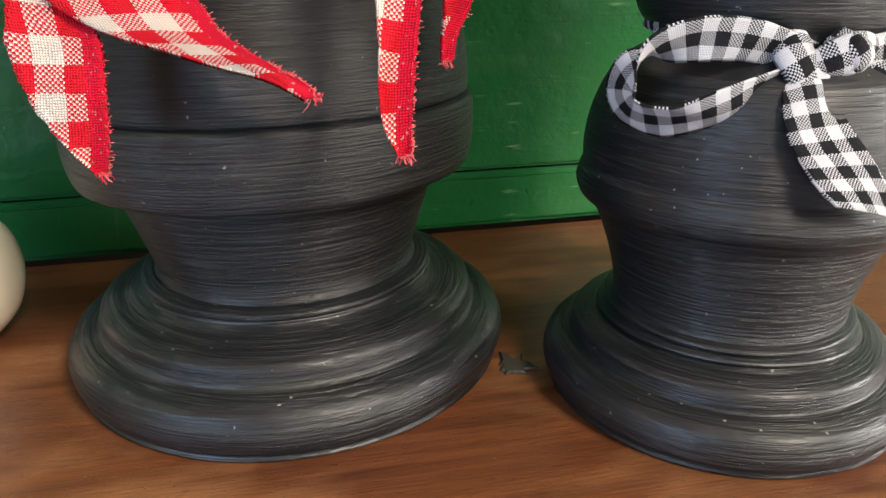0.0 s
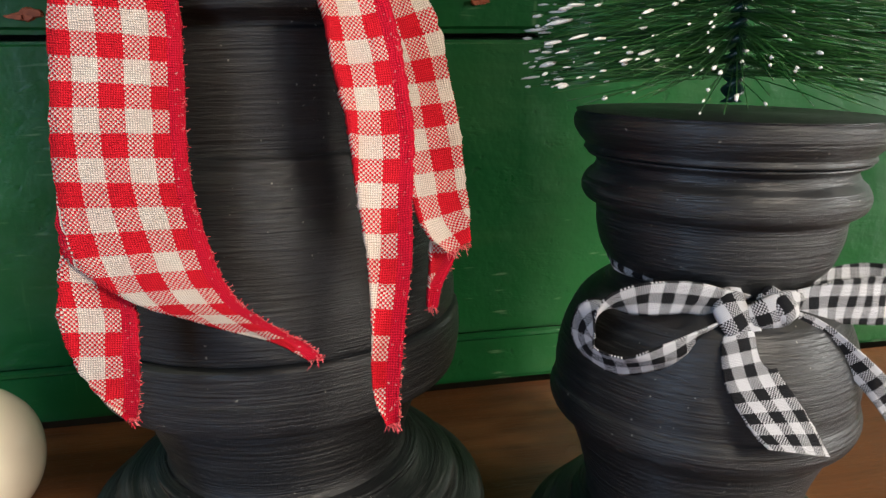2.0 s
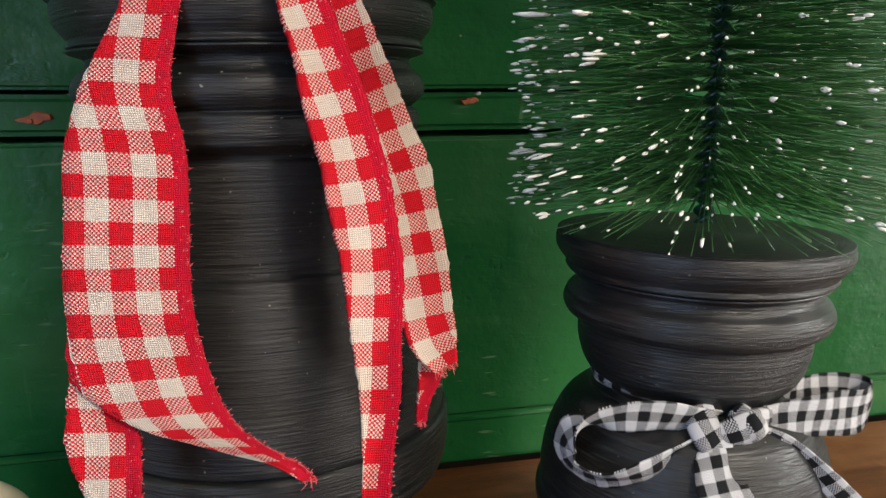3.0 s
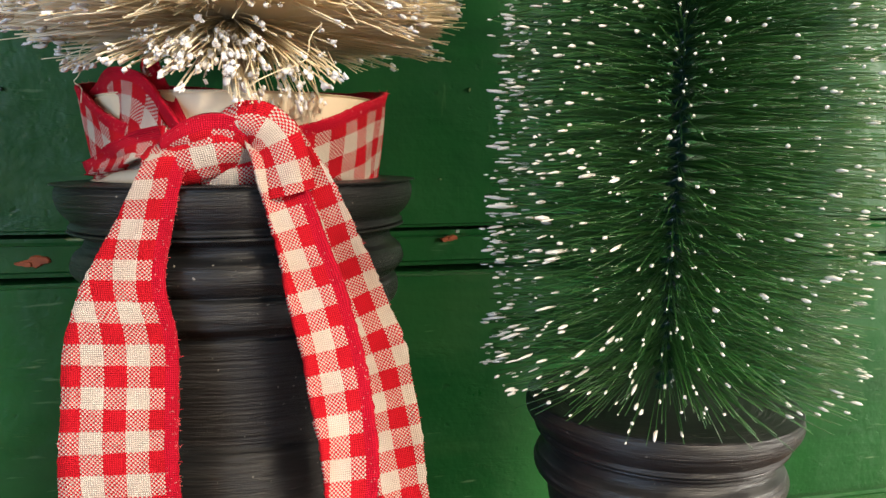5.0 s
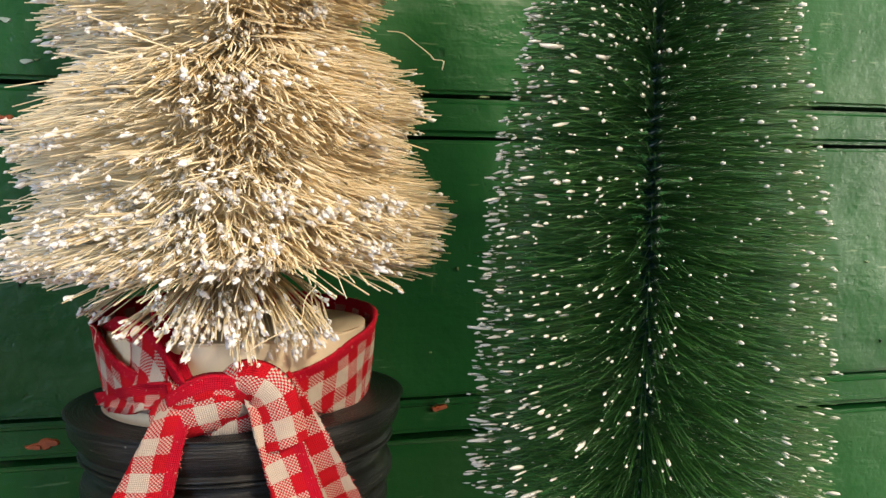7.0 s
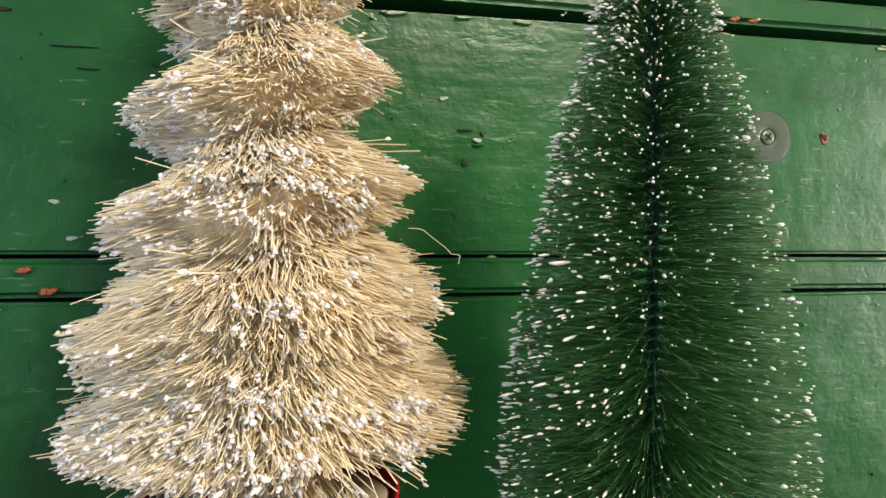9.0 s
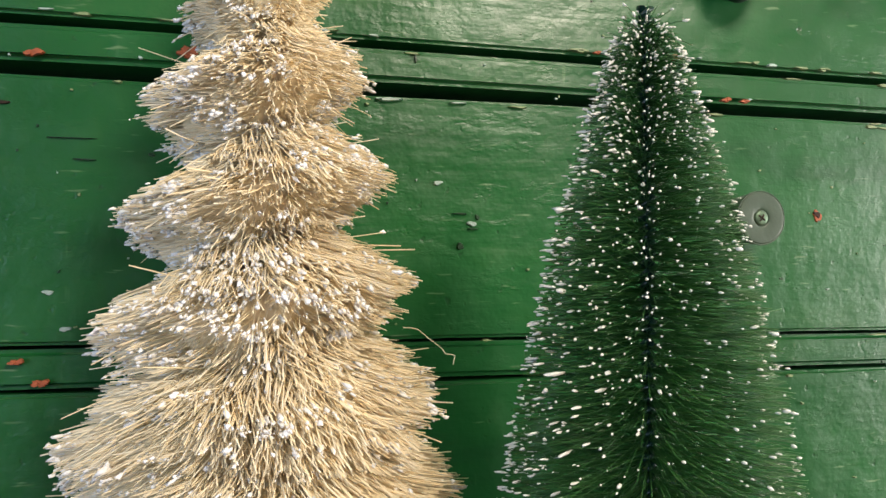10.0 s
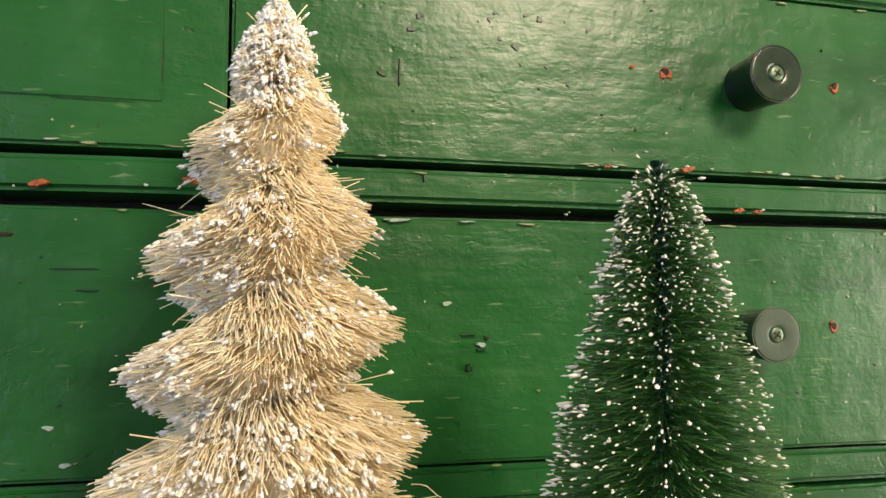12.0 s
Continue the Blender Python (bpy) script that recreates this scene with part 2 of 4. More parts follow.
def thing(name, at, label, category, group="", kind=""):
    ob = new(name)
    ob.empty_display_size = 0.01
    ob.matrix_world = pose(*at)
    bpy.context.view_layer.update()
    return tagged(ob, label, category, group, kind)


def box_bm(x0, x1, y0, y1, z0, z1, bevel=0.001, segments=2):
    bm = bmesh.new()
    bmesh.ops.create_cube(bm, size=1.0, matrix=Matrix.LocRotScale(((x0 + x1) / 2, (y0 + y1) / 2, (z0 + z1) / 2), None, (x1 - x0, y1 - y0, z1 - z0)))
    if bevel:
        bmesh.ops.bevel(bm, geom=bm.edges[:], offset=bevel, segments=segments, affect="EDGES")
    return bm


def smooth_path(points, steps):
    """Catmull-Rom through rows of any length."""
    p = np.asarray(points, float)
    p = np.vstack([2 * p[0] - p[1], p, 2 * p[-1] - p[-2]])
    rows = []
    for i in range(1, len(p) - 2):
        for k in range(steps):
            s = k / steps
            a, b, c, d = p[i - 1:i + 3]
            rows.append(0.5 * (2 * b + (c - a) * s + (2 * a - 5 * b + 4 * c - d) * s * s + (3 * b - a - 3 * c + d) * s ** 3))
    rows.append(p[-2])
    return np.array(rows)


def lathe(name, profile, material, parent, label="", sides=160, wobble=0.0, wide=1.0, tall=1.0):
    """A turned solid round the parent's z axis from rows (radius, height), rounded between them."""
    rows = smooth_path([(wide * r, tall * z) for r, z in profile], 6)
    a = np.linspace(0, 2 * np.pi, sides, endpoint=False)
    verts, faces = [], []
    for i, (r, z) in enumerate(rows):
        r = max(r, 0.0002)
        rr = r * (1 + wobble * np.sin(2 * a + 9 * z) + wobble * 0.6 * np.sin(3 * a + 31 * z))
        verts.append(np.stack([rr * np.cos(a), rr * np.sin(a), np.full(sides, z)], -1))
        if i:
            o, q = (i - 1) * sides, i * sides
            faces += [(o + k, o + (k + 1) % sides, q + (k + 1) % sides, q + k) for k in range(sides)]
    faces.append(tuple(reversed(range(sides))))
    faces.append(tuple((len(rows) - 1) * sides + k for k in range(sides)))
    return mesh_object(name, np.vstack(verts), faces, material, parent, label)


def ribbon(name, points, material, parent, width, label="", thick=0.0005, curl=0.0, steps=10, cols=10, hem=0.0, fray=0.0, u0=0.0, edge_at=0.0, square=True, fringe=0, end_fringe=0):
    """A woven strip along rows (x, y, z, wx, wy, wz, share of the width). edge_at: which part of the cloth's width a narrow end keeps, -1 to 1."""
    rng = np.random.default_rng(abs(int(1e5 * points[0][0] + 1e4 * points[-1][2])))
    rows = smooth_path(points, steps)
    c = rows[:, :3]
    tan = np.gradient(c, axis=0)
    tan /= np.linalg.norm(tan, axis=1)[:, None] + 1e-12
    w = rows[:, 3:6] - (rows[:, 3:6] * tan).sum(1)[:, None] * tan * square
    w /= np.linalg.norm(w, axis=1)[:, None] + 1e-12
    nor = np.cross(tan, w)
    nor /= np.linalg.norm(nor, axis=1)[:, None] + 1e-12
    u = u0 + np.concatenate([[0], np.cumsum(np.linalg.norm(np.diff(c, axis=0), axis=1))])
    s = np.linspace(-1, 1, cols + 1)
    ring, uv = [], []
    for side in (1, -1):
        for j in (range(cols + 1) if side == 1 else range(cols, -1, -1)):
            edge = abs(s[j]) > 0.86
            h = side * (thick / 2 + (hem if edge else 0.0))
            half = width / 2 * rows[:, 6]
            jag = 1.0 + (fray * rng.standard_normal(len(rows)) if abs(s[j]) > 0.99 else 0.0)
            bend = curl * (s[j] ** 2 - 0.4)
            ripple = 0.0004 * np.sin(u * 330 + 2.3 * s[j]) * (1 - rows[:, 6] * 0.3)
            ring.append(c + w * (half * s[j] * jag)[:, None] + nor * (h + bend + ripple)[:, None])
            uv.append(np.stack([u, half * s[j] + edge_at * (width / 2 - half)], -1))
    k = len(ring)
    verts = np.stack(ring, 1).reshape(-1, 3)
    uvs = np.stack(uv, 1).reshape(-1, 2)
    n = len(rows)
    faces = [(i * k + j, i * k + (j + 1) % k, (i + 1) * k + (j + 1) % k, (i + 1) * k + j) for i in range(n - 1) for j in range(k)]
    faces += [(e * k + j, e * k + k - 1 - j, e * k + k - 2 - j, e * k + j + 1) for e in (0, n - 1) for j in range(cols)]
    inv = np.array(parent.matrix_world.inverted()) if parent is not None else np.eye(4)
    verts = verts @ inv[:3, :3].T + inv[:3, 3]
    cloth = mesh_object(name, verts, faces, material, parent, label, uvs=uvs)
    if fringe + end_fringe:
        # loose threads along the hem and the cut end
        k = np.concatenate([rng.uniform(0, n - 1, fringe), np.full(end_fringe, n - 1.0)])
        at = np.stack([np.interp(k, np.arange(n), c[:, i]) for i in range(3)], -1)
        i = k.astype(int)
        half = width / 2 * rows[i, 6]
        place = np.where(np.arange(len(k)) < fringe, rng.uniform(0.93, 1.0, len(k)), rng.uniform(-1, 1, len(k)))
        at = at + w[i] * (half * place)[:, None]
        ends = (np.arange(len(k)) >= fringe)[:, None]
        way = np.where(ends, tan[i], w[i]) + 0.55 * rng.standard_normal((len(k), 3)) + 0.25 * nor[i]
        way /= np.linalg.norm(way, axis=1)[:, None]
        long = rng.uniform(0.0002, 0.0007, len(k)) * np.where(ends[:, 0], 2.4, 1)
        bend = 0.35 * rng.standard_normal((len(k), 3))
        q = np.linspace(0, 1, 4)[None, :, None]
        paths = at[:, None] + (way[:, None] * q + bend[:, None] * q * q) * long[:, None, None]
        paths = paths @ inv[:3, :3].T + inv[:3, 3]
        fibres("fringe", paths, np.full((len(k), 4), 0.00007), FUZZ, cloth, "frayed red threads")
    return cloth


def fibres(name, paths, radii, material, parent, label=""):
    """Many thin three-sided strands. paths: strands x points x 3; radii: strands x points."""
    n, k, _ = paths.shape
    tan = np.gradient(paths, axis=1)
    tan /= np.linalg.norm(tan, axis=2)[..., None] + 1e-12
    side = np.cross(tan, np.array([0.13, 0.21, 0.97]))
    side /= np.linalg.norm(side, axis=2)[..., None] + 1e-9
    up = np.cross(side, tan)
    verts = np.stack([paths + (side * math.cos(a) + up * math.sin(a)) * radii[..., None] for a in (0, 2.094, 4.189)], 2)
    base = (np.arange(n) * k * 3)[:, None, None, None] + (np.arange(k - 1) * 3)[None, :, None, None]
    j = np.arange(3)[None, None, :, None]
    quad = np.concatenate([base + j, base + (j + 1) % 3, base + 3 + (j + 1) % 3, base + 3 + j], 3).reshape(-1, 4)
    tips = (np.arange(n) * k * 3 + (k - 1) * 3)[:, None] + np.arange(3)[None]
    return raw_mesh(name, verts.reshape(-1, 3), quad, tips, material, parent, label)


def raw_mesh(name, verts, quads, tris, material, parent, label):
    me = bpy.data.meshes.new(name)
    me.vertices.add(len(verts))
    me.vertices.foreach_set("co", np.asarray(verts, dtype=np.float32).ravel())
    loops = np.concatenate([quads.ravel(), tris.ravel()]).astype(np.int32)
    me.loops.add(len(loops))
    me.loops.foreach_set("vertex_index", loops)
    starts = np.concatenate([np.arange(len(quads)) * 4, 4 * len(quads) + np.arange(len(tris)) * 3]).astype(np.int32)
    me.polygons.add(len(starts))
    me.polygons.foreach_set("loop_start", starts)
    me.update(calc_edges=True)
    me.validate()
    me.polygons.foreach_set("use_smooth", [True] * len(me.polygons))
    me.materials.append(material)
    ob = new(name, me)
    ob.parent = parent
    return tagged(ob, label, kind="stuff")


def blobs(name, places, ways, sizes, stretch, material, parent, label, rng, rough=0.25):
    """Small lumpy grains, drawn out along their ways."""
    bm = bmesh.new()
    bmesh.ops.create_icosphere(bm, subdivisions=1, radius=1.0)
    unit = np.array([v.co[:] for v in bm.verts])
    tri = np.array([[v.index for v in f.verts] for f in bm.faces])
    bm.free()
    n = len(places)
    q = unit[None] * (1 + rough * rng.uniform(-1, 1, (n, len(unit), 1)))
    along = (q * ways[:, None]).sum(2)[..., None] * ways[:, None]
    q = q + along * (stretch[:, None, None] - 1)
    verts = places[:, None] + q * sizes[:, None, None]
    tris = (np.arange(n) * len(unit))[:, None, None] + tri[None]
    return raw_mesh(name, verts.reshape(-1, 3), np.zeros((0, 4), int), tris.reshape(-1, 3), material, parent, label)


# ---- the setting ----
WALL = 0.3055


def build_room():
    def slab(name, label, category, material, dims):
        ob = part(name, box_bm(*dims, bevel=0.0), material, None)
        tagged(ob, label, category, kind="structure")

    slab("floor", "plain brown wooden room floor", "floor", BOARDS, (-2.2, 2.6, -2.8, 0.42, -0.78, -0.75))
    slab("ceiling", "plain pale plaster ceiling of the room", "ceiling", PLASTER, (-2.2, 2.6, -2.8, 0.42, 1.7, 1.75))
    slab("wall_left", "plain warm plaster room wall", "wall", PLASTER, (-2.25, -2.2, -2.8, 0.42, -0.75, 1.7))
    slab("wall_right", "plain warm plaster room wall", "wall", PLASTER, (2.6, 2.65, -2.8, 0.42, -0.75, 1.7))
    slab("wall_front", "plain warm plaster room wall", "wall", PLASTER, (-2.2, 2.6, -2.85, -2.8, -0.75, 1.7))
    slab("wall_back", "plain warm plaster room wall", "wall", PLASTER, (-2.2, 2.6, 0.36, 0.42, -0.75, 1.7))
    slab("shelf", "worn reddish brown varnished wooden shelf top with scratches", "shelf", WOOD, (-0.7, 1.0, -0.22, WALL - 0.001, -0.03, 0.0))


def build_planks():
    wall = thing("plank_wall", (0, WALL, 0), "old glossy green painted wall of horizontal boards", "wall", kind="structure")
    backing = part("backing", box_bm(-0.7, 1.0, 0.034, 0.060, -0.03, 0.9, 0.0), BACKING, wall)
    rows = [(0.0006, 0.0204, 0), (0.0216, 0.1266, 1), (0.1286, 0.1414, 0), (0.1428, 0.2396, 1), (0.2412, 0.2552, 0),
            (0.2566, 0.3518, 1), (0.3574, 0.3705, 0), (0.3736, 0.4540, 1), (0.4556, 0.4705, 0), (0.472, 0.568, 1), (0.570, 0.585, 0), (0.587, 0.69, 1)]
    rng = random.Random(4)
    for i, (z0, z1, wide) in enumerate(rows):
        cuts = [(-0.7, 1.0)] if i != 7 else [(-0.7, 0.0412), (0.0424, 0.0582), (0.0592, 1.0)]
        for x0, x1 in cuts:
            dy = rng.uniform(-0.0008, 0.0008) + (0.0 if wide else 0.0012)
            name = "board" if wide else "strip"
            bm = box_bm(x0, x1, dy, 0.034, z0, z1, 0.0014 if wide else 0.0022, 3)
            bmesh.ops.subdivide_edges(bm, edges=[e for e in bm.edges if abs(e.verts[0].co.x - e.verts[1].co.x) > 0.3], cuts=40)
            k = rng.uniform(0, 50)
            for v in bm.verts:
                edge = min(abs(v.co.z - z0), abs(v.co.z - z1)) < 0.004
                v.co.z += (0.0007 if edge else 0.0) * noise.noise(Vector((v.co.x * 9 + k, i, 0))) * (1 if i != 7 or abs(v.co.x - 0.05) > 0.2 else 0.3)
                v.co.y += 0.0012 * noise.noise(Vector((v.co.x * 6, i * 3.1 + k, 1)))
            part(name, bm, GREEN, wall, smooth=False)
    # a thin old repair plate on the upper board
    bm = box_bm(-0.6, 0.0186, -0.0012, 0.002, 0.3908, 0.4535, 0.0004, 2)
    part("patch", bm, GREEN, wall, "thin painted-over repair plate")
    return wall


def flake(name, wall, x, z, rx, rz, material, proud, seed, label=""):
    """A chip or hole with an uneven rim, a shallow dome on the boards."""
    rng = random.Random(seed)
    bm = bmesh.new()
    n = 22
    rim = []
    swing = rng.uniform(0, 6)
    for k in range(n):
        a = 2 * math.pi * k / n
        s = (0.9 + 0.16 * math.sin(2 * a + swing) + 0.12 * math.sin(3 * a + 2 * swing)) * rng.uniform(0.85, 1.1)
        rim.append(bm.verts.new((x + rx * s * math.cos(a), 0.0005 - proud * 0.2, z + rz * s * math.sin(a))))
    top = [bm.verts.new((x + (v.co.x - x) * 0.8, -proud, z + (v.co.z - z) * 0.8)) for v in rim]
    for k in range(n):
        bm.faces.new((rim[k], rim[(k + 1) % n], top[(k + 1) % n], top[k]))
    bm.faces.new(top)
    return part(name, bm, material, wall, label)


build_room()
PLANKS = build_planks()


# ---- the turned black posts ----
def lean(post, sideways):
    """The turned stem stands a little askew on its foot."""
    for o in post.children:
        if o.name.split(".")[0] != "base":
            o.matrix_basis = pose(0, 0, 0, -2.3, sideways, 0)


def build_left_post():
    post = thing("candlestick", (0.0599, 0.2387, 0), "large turned wooden candlestick in matt black paint standing on the shelf", "candlestick", "black candlesticks")
    lathe("base", [(0.001, 0.0), (0.0440, 0.0), (0.0482, 0.0016), (0.0500, 0.0058), (0.0488, 0.0098), (0.0455, 0.0122), (0.0432, 0.0128), (0.0424, 0.0142),
                   (0.0418, 0.0168), (0.0392, 0.0186), (0.0352, 0.0196), (0.0322, 0.0215), (0.0300, 0.0240), (0.001, 0.0241)], BLACK, post, "dusty stepped round foot", wobble=0.003, wide=1.059, tall=1.018)
    lathe("stem", [(0.001, 0.0195), (0.0312, 0.0196), (0.0300, 0.0226), (0.0292, 0.0262), (0.0312, 0.0330), (0.0340, 0.0415), (0.0354, 0.0450), (0.0358, 0.0456), (0.0408, 0.0460), (0.0424, 0.0476), (0.0434, 0.0530),
                   (0.0435, 0.0590), (0.0430, 0.0612), (0.0414, 0.0620), (0.0424, 0.0632), (0.0420, 0.0720), (0.0398, 0.0850), (0.0366, 0.0960), (0.0346, 0.1010), (0.0338, 0.1024),
                   (0.0330, 0.1030), (0.0328, 0.1050), (0.0330, 0.1200), (0.0334, 0.1268), (0.0330, 0.1282), (0.0340, 0.1296), (0.0368, 0.1312), (0.0378, 0.1340), (0.0374, 0.1368),
                   (0.0362, 0.1380), (0.0376, 0.1392), (0.0392, 0.1415), (0.0384, 0.1448), (0.0364, 0.1468), (0.0358, 0.1490), (0.0372, 0.1512), (0.001, 0.1513)], BLACK, post, "ringed stem streaked by the brush", wobble=0.003, wide=1.065, tall=1.018)
    lathe("rim", [(0.001, 0.1508), (0.0368, 0.1509), (0.0396, 0.1530), (0.0420, 0.1560), (0.0428, 0.1590), (0.0422, 0.1612), (0.0402, 0.1622), (0.001, 0.1623)], BLACK, post, "rounded flat rim", wobble=0.003, wide=1.034, tall=1.018)
    lean(post, -0.53)
    return post


def build_right_post():
    post = thing("candlestick", (0.1560, 0.1992, 0), "small turned wooden candlestick in matt black paint standing on the shelf", "candlestick", "black candlesticks")
    lathe("base", [(0.001, 0.0), (0.0358, 0.0), (0.0396, 0.0016), (0.0412, 0.0052), (0.0400, 0.0088), (0.0370, 0.0106), (0.0350, 0.0112), (0.0346, 0.0126), (0.0340, 0.0148),
                   (0.0312, 0.0160), (0.0284, 0.0166), (0.0264, 0.0184), (0.0254, 0.0205), (0.001, 0.0206)], BLACK, post, "dusty stepped round foot", wobble=0.003, wide=0.982, tall=1.024)
    lathe("stem", [(0.001, 0.0160), (0.0272, 0.0161), (0.0258, 0.0186), (0.0253, 0.0220), (0.0272, 0.0300), (0.0304, 0.0382), (0.0326, 0.0412), (0.0346, 0.0428), (0.0356, 0.0456), (0.0350, 0.0484),
                   (0.0344, 0.0500), (0.0345, 0.0540), (0.0332, 0.0610), (0.0300, 0.0680), (0.0256, 0.0722), (0.0222, 0.0740), (0.0214, 0.0752), (0.0226, 0.0768), (0.0252, 0.0800), (0.0268, 0.0850),
                   (0.0271, 0.0885), (0.0276, 0.0902), (0.0300, 0.0918), (0.0309, 0.0942), (0.0300, 0.0966), (0.0284, 0.0982), (0.0277, 0.1000), (0.0282, 0.1020), (0.001, 0.1021)], BLACK, post, "ringed pot-bellied stem", wobble=0.003, wide=0.997, tall=1.024)
    lathe("rim", [(0.001, 0.1016), (0.0279, 0.1017), (0.0306, 0.1036), (0.0328, 0.1062), (0.0334, 0.1084), (0.0326, 0.1102), (0.0300, 0.1108), (0.001, 0.1109)], BLACK, post, "flared flat rim", wobble=0.003, wide=0.997, tall=1.024)
    lean(post, 1.48)
    return post


build_left_post()
build_right_post()


# ---- the trees ----
def build_green_tree():
    rng = np.random.default_rng(7)
    tree = thing("bottle_brush_tree", (0.1602, 0.2046, 0.1152), "green bottle-brush Christmas tree with white beaded tips on a black candlestick", "christmas tree", "small trees")
    top = np.array([0.0026, 0.0035, 0.2394])

    def axis(z):
        return np.stack([top[0] * z / top[2], top[1] * z / top[2], z], -1)

    # two wires twisted round each other
    t = np.linspace(0, 1, 420)
    turns = 2 * np.pi * 38 * t
    for k in (0, np.pi):
        p = axis(t * 0.2424) + np.stack([0.0013 * np.cos(turns + k), 0.0013 * np.sin(turns + k), 0 * t], -1)
        a = np.arange(6) * np.pi / 3
        ring = p[:, None] + np.stack([np.cos(a), np.sin(a), 0 * a], -1)[None] * 0.00135
        n = len(p)
        faces = [(i * 6 + j, i * 6 + (j + 1) % 6, i * 6 + 6 + (j + 1) % 6, i * 6 + 6 + j) for i in range(n - 1) for j in range(6)]
        mesh_object("wire", ring.reshape(-1, 3), faces, WIRE, tree, "twisted dark green wire stem")
    n = 10500
    hs = np.array([-0.002, 0.05, 0.085, 0.13, 0.18, 0.227, 0.238, 0.244])
    rs = 0.79 * np.array([0.0545, 0.0555, 0.0540, 0.0460, 0.0325, 0.0135, 0.0080, 0.003])
    z = 0.006 + 0.231 * rng.uniform(0, 1, n) ** 0.95
    z = np.round(z / 0.0031) * 0.0031 + rng.normal(0, 0.0004, n)
    th = rng.uniform(0, 2 * np.pi, n)
    end = z + rng.normal(0, 1, n) * (0.0014 + 0.0024 * np.abs(np.cos(th))) - 0.012 * np.clip((0.03 - z) / 0.03, 0, 1)
    end = np.maximum(end, 0.0015 + 0.010 * rng.uniform(0, 1, n))
    r = np.interp(end, hs, rs) * (1 + 0.022 * rng.standard_normal(n)) * np.where(rng.uniform(0, 1, n) < 0.1, rng.uniform(0.6, 1, n), 1)
    s = np.linspace(0, 1, 4)
    out = np.stack([np.cos(th), np.sin(th), 0 * th], -1)
    swirl = np.stack([-np.sin(th), np.cos(th), 0 * th], -1) * (rng.normal(0, 0.0042, n) * np.abs(np.cos(th)) + rng.normal(0, 0.0009, n))[:, None]
    a0 = axis(z)
    tip = a0 * np.array([1, 1, 0]) + out * r[:, None] + swirl + np.stack([0 * z, 0 * z, end], -1)
    mid = (a0 + tip) / 2 + np.stack([0 * z, 0 * z, rng.normal(0.0006, 0.0006, n)], -1)
    paths = ((1 - s) ** 2)[None, :, None] * a0[:, None] + (2 * s * (1 - s))[None, :, None] * mid[:, None] + (s ** 2)[None, :, None] * tip[:, None]
    fibres("bristles", paths, np.full((n, 4), 0.000115), NEEDLE, tree, "fine glossy green bristles")
    pick = rng.uniform(0, 1, n) < np.clip(0.17 + 0.16 * (end > 0.2) + 0.26 * (np.cos(th) < -0.35) + 0.08 * (np.cos(th) > 0.6), 0, 1)
    way = tip - mid
    way /= np.linalg.norm(way, axis=1)[:, None]
    sizes = rng.uniform(0.00017, 0.00042, n) * np.where(rng.uniform(0, 1, n) < 0.08, 1.45, 1) * np.where(rng.uniform(0, 1, n) < 0.012, 1.7, 1)
    slip = rng.uniform(0, 1, n) * (rng.uniform(0, 1, n) < 0.35) * 0.006
    blobs("frosting", (tip - way * slip[:, None])[pick], way[pick], sizes[pick], rng.uniform(1.0, 3.4, n)[pick] * np.where(end[pick] < 0.06, 1.4, 1) * np.where((np.cos(th[pick]) < -0.45) & (rng.uniform(0, 1, pick.sum()) < 0.4), 2.0, 1), BEAD, tree, "white snow beads on the bristle tips", rng)


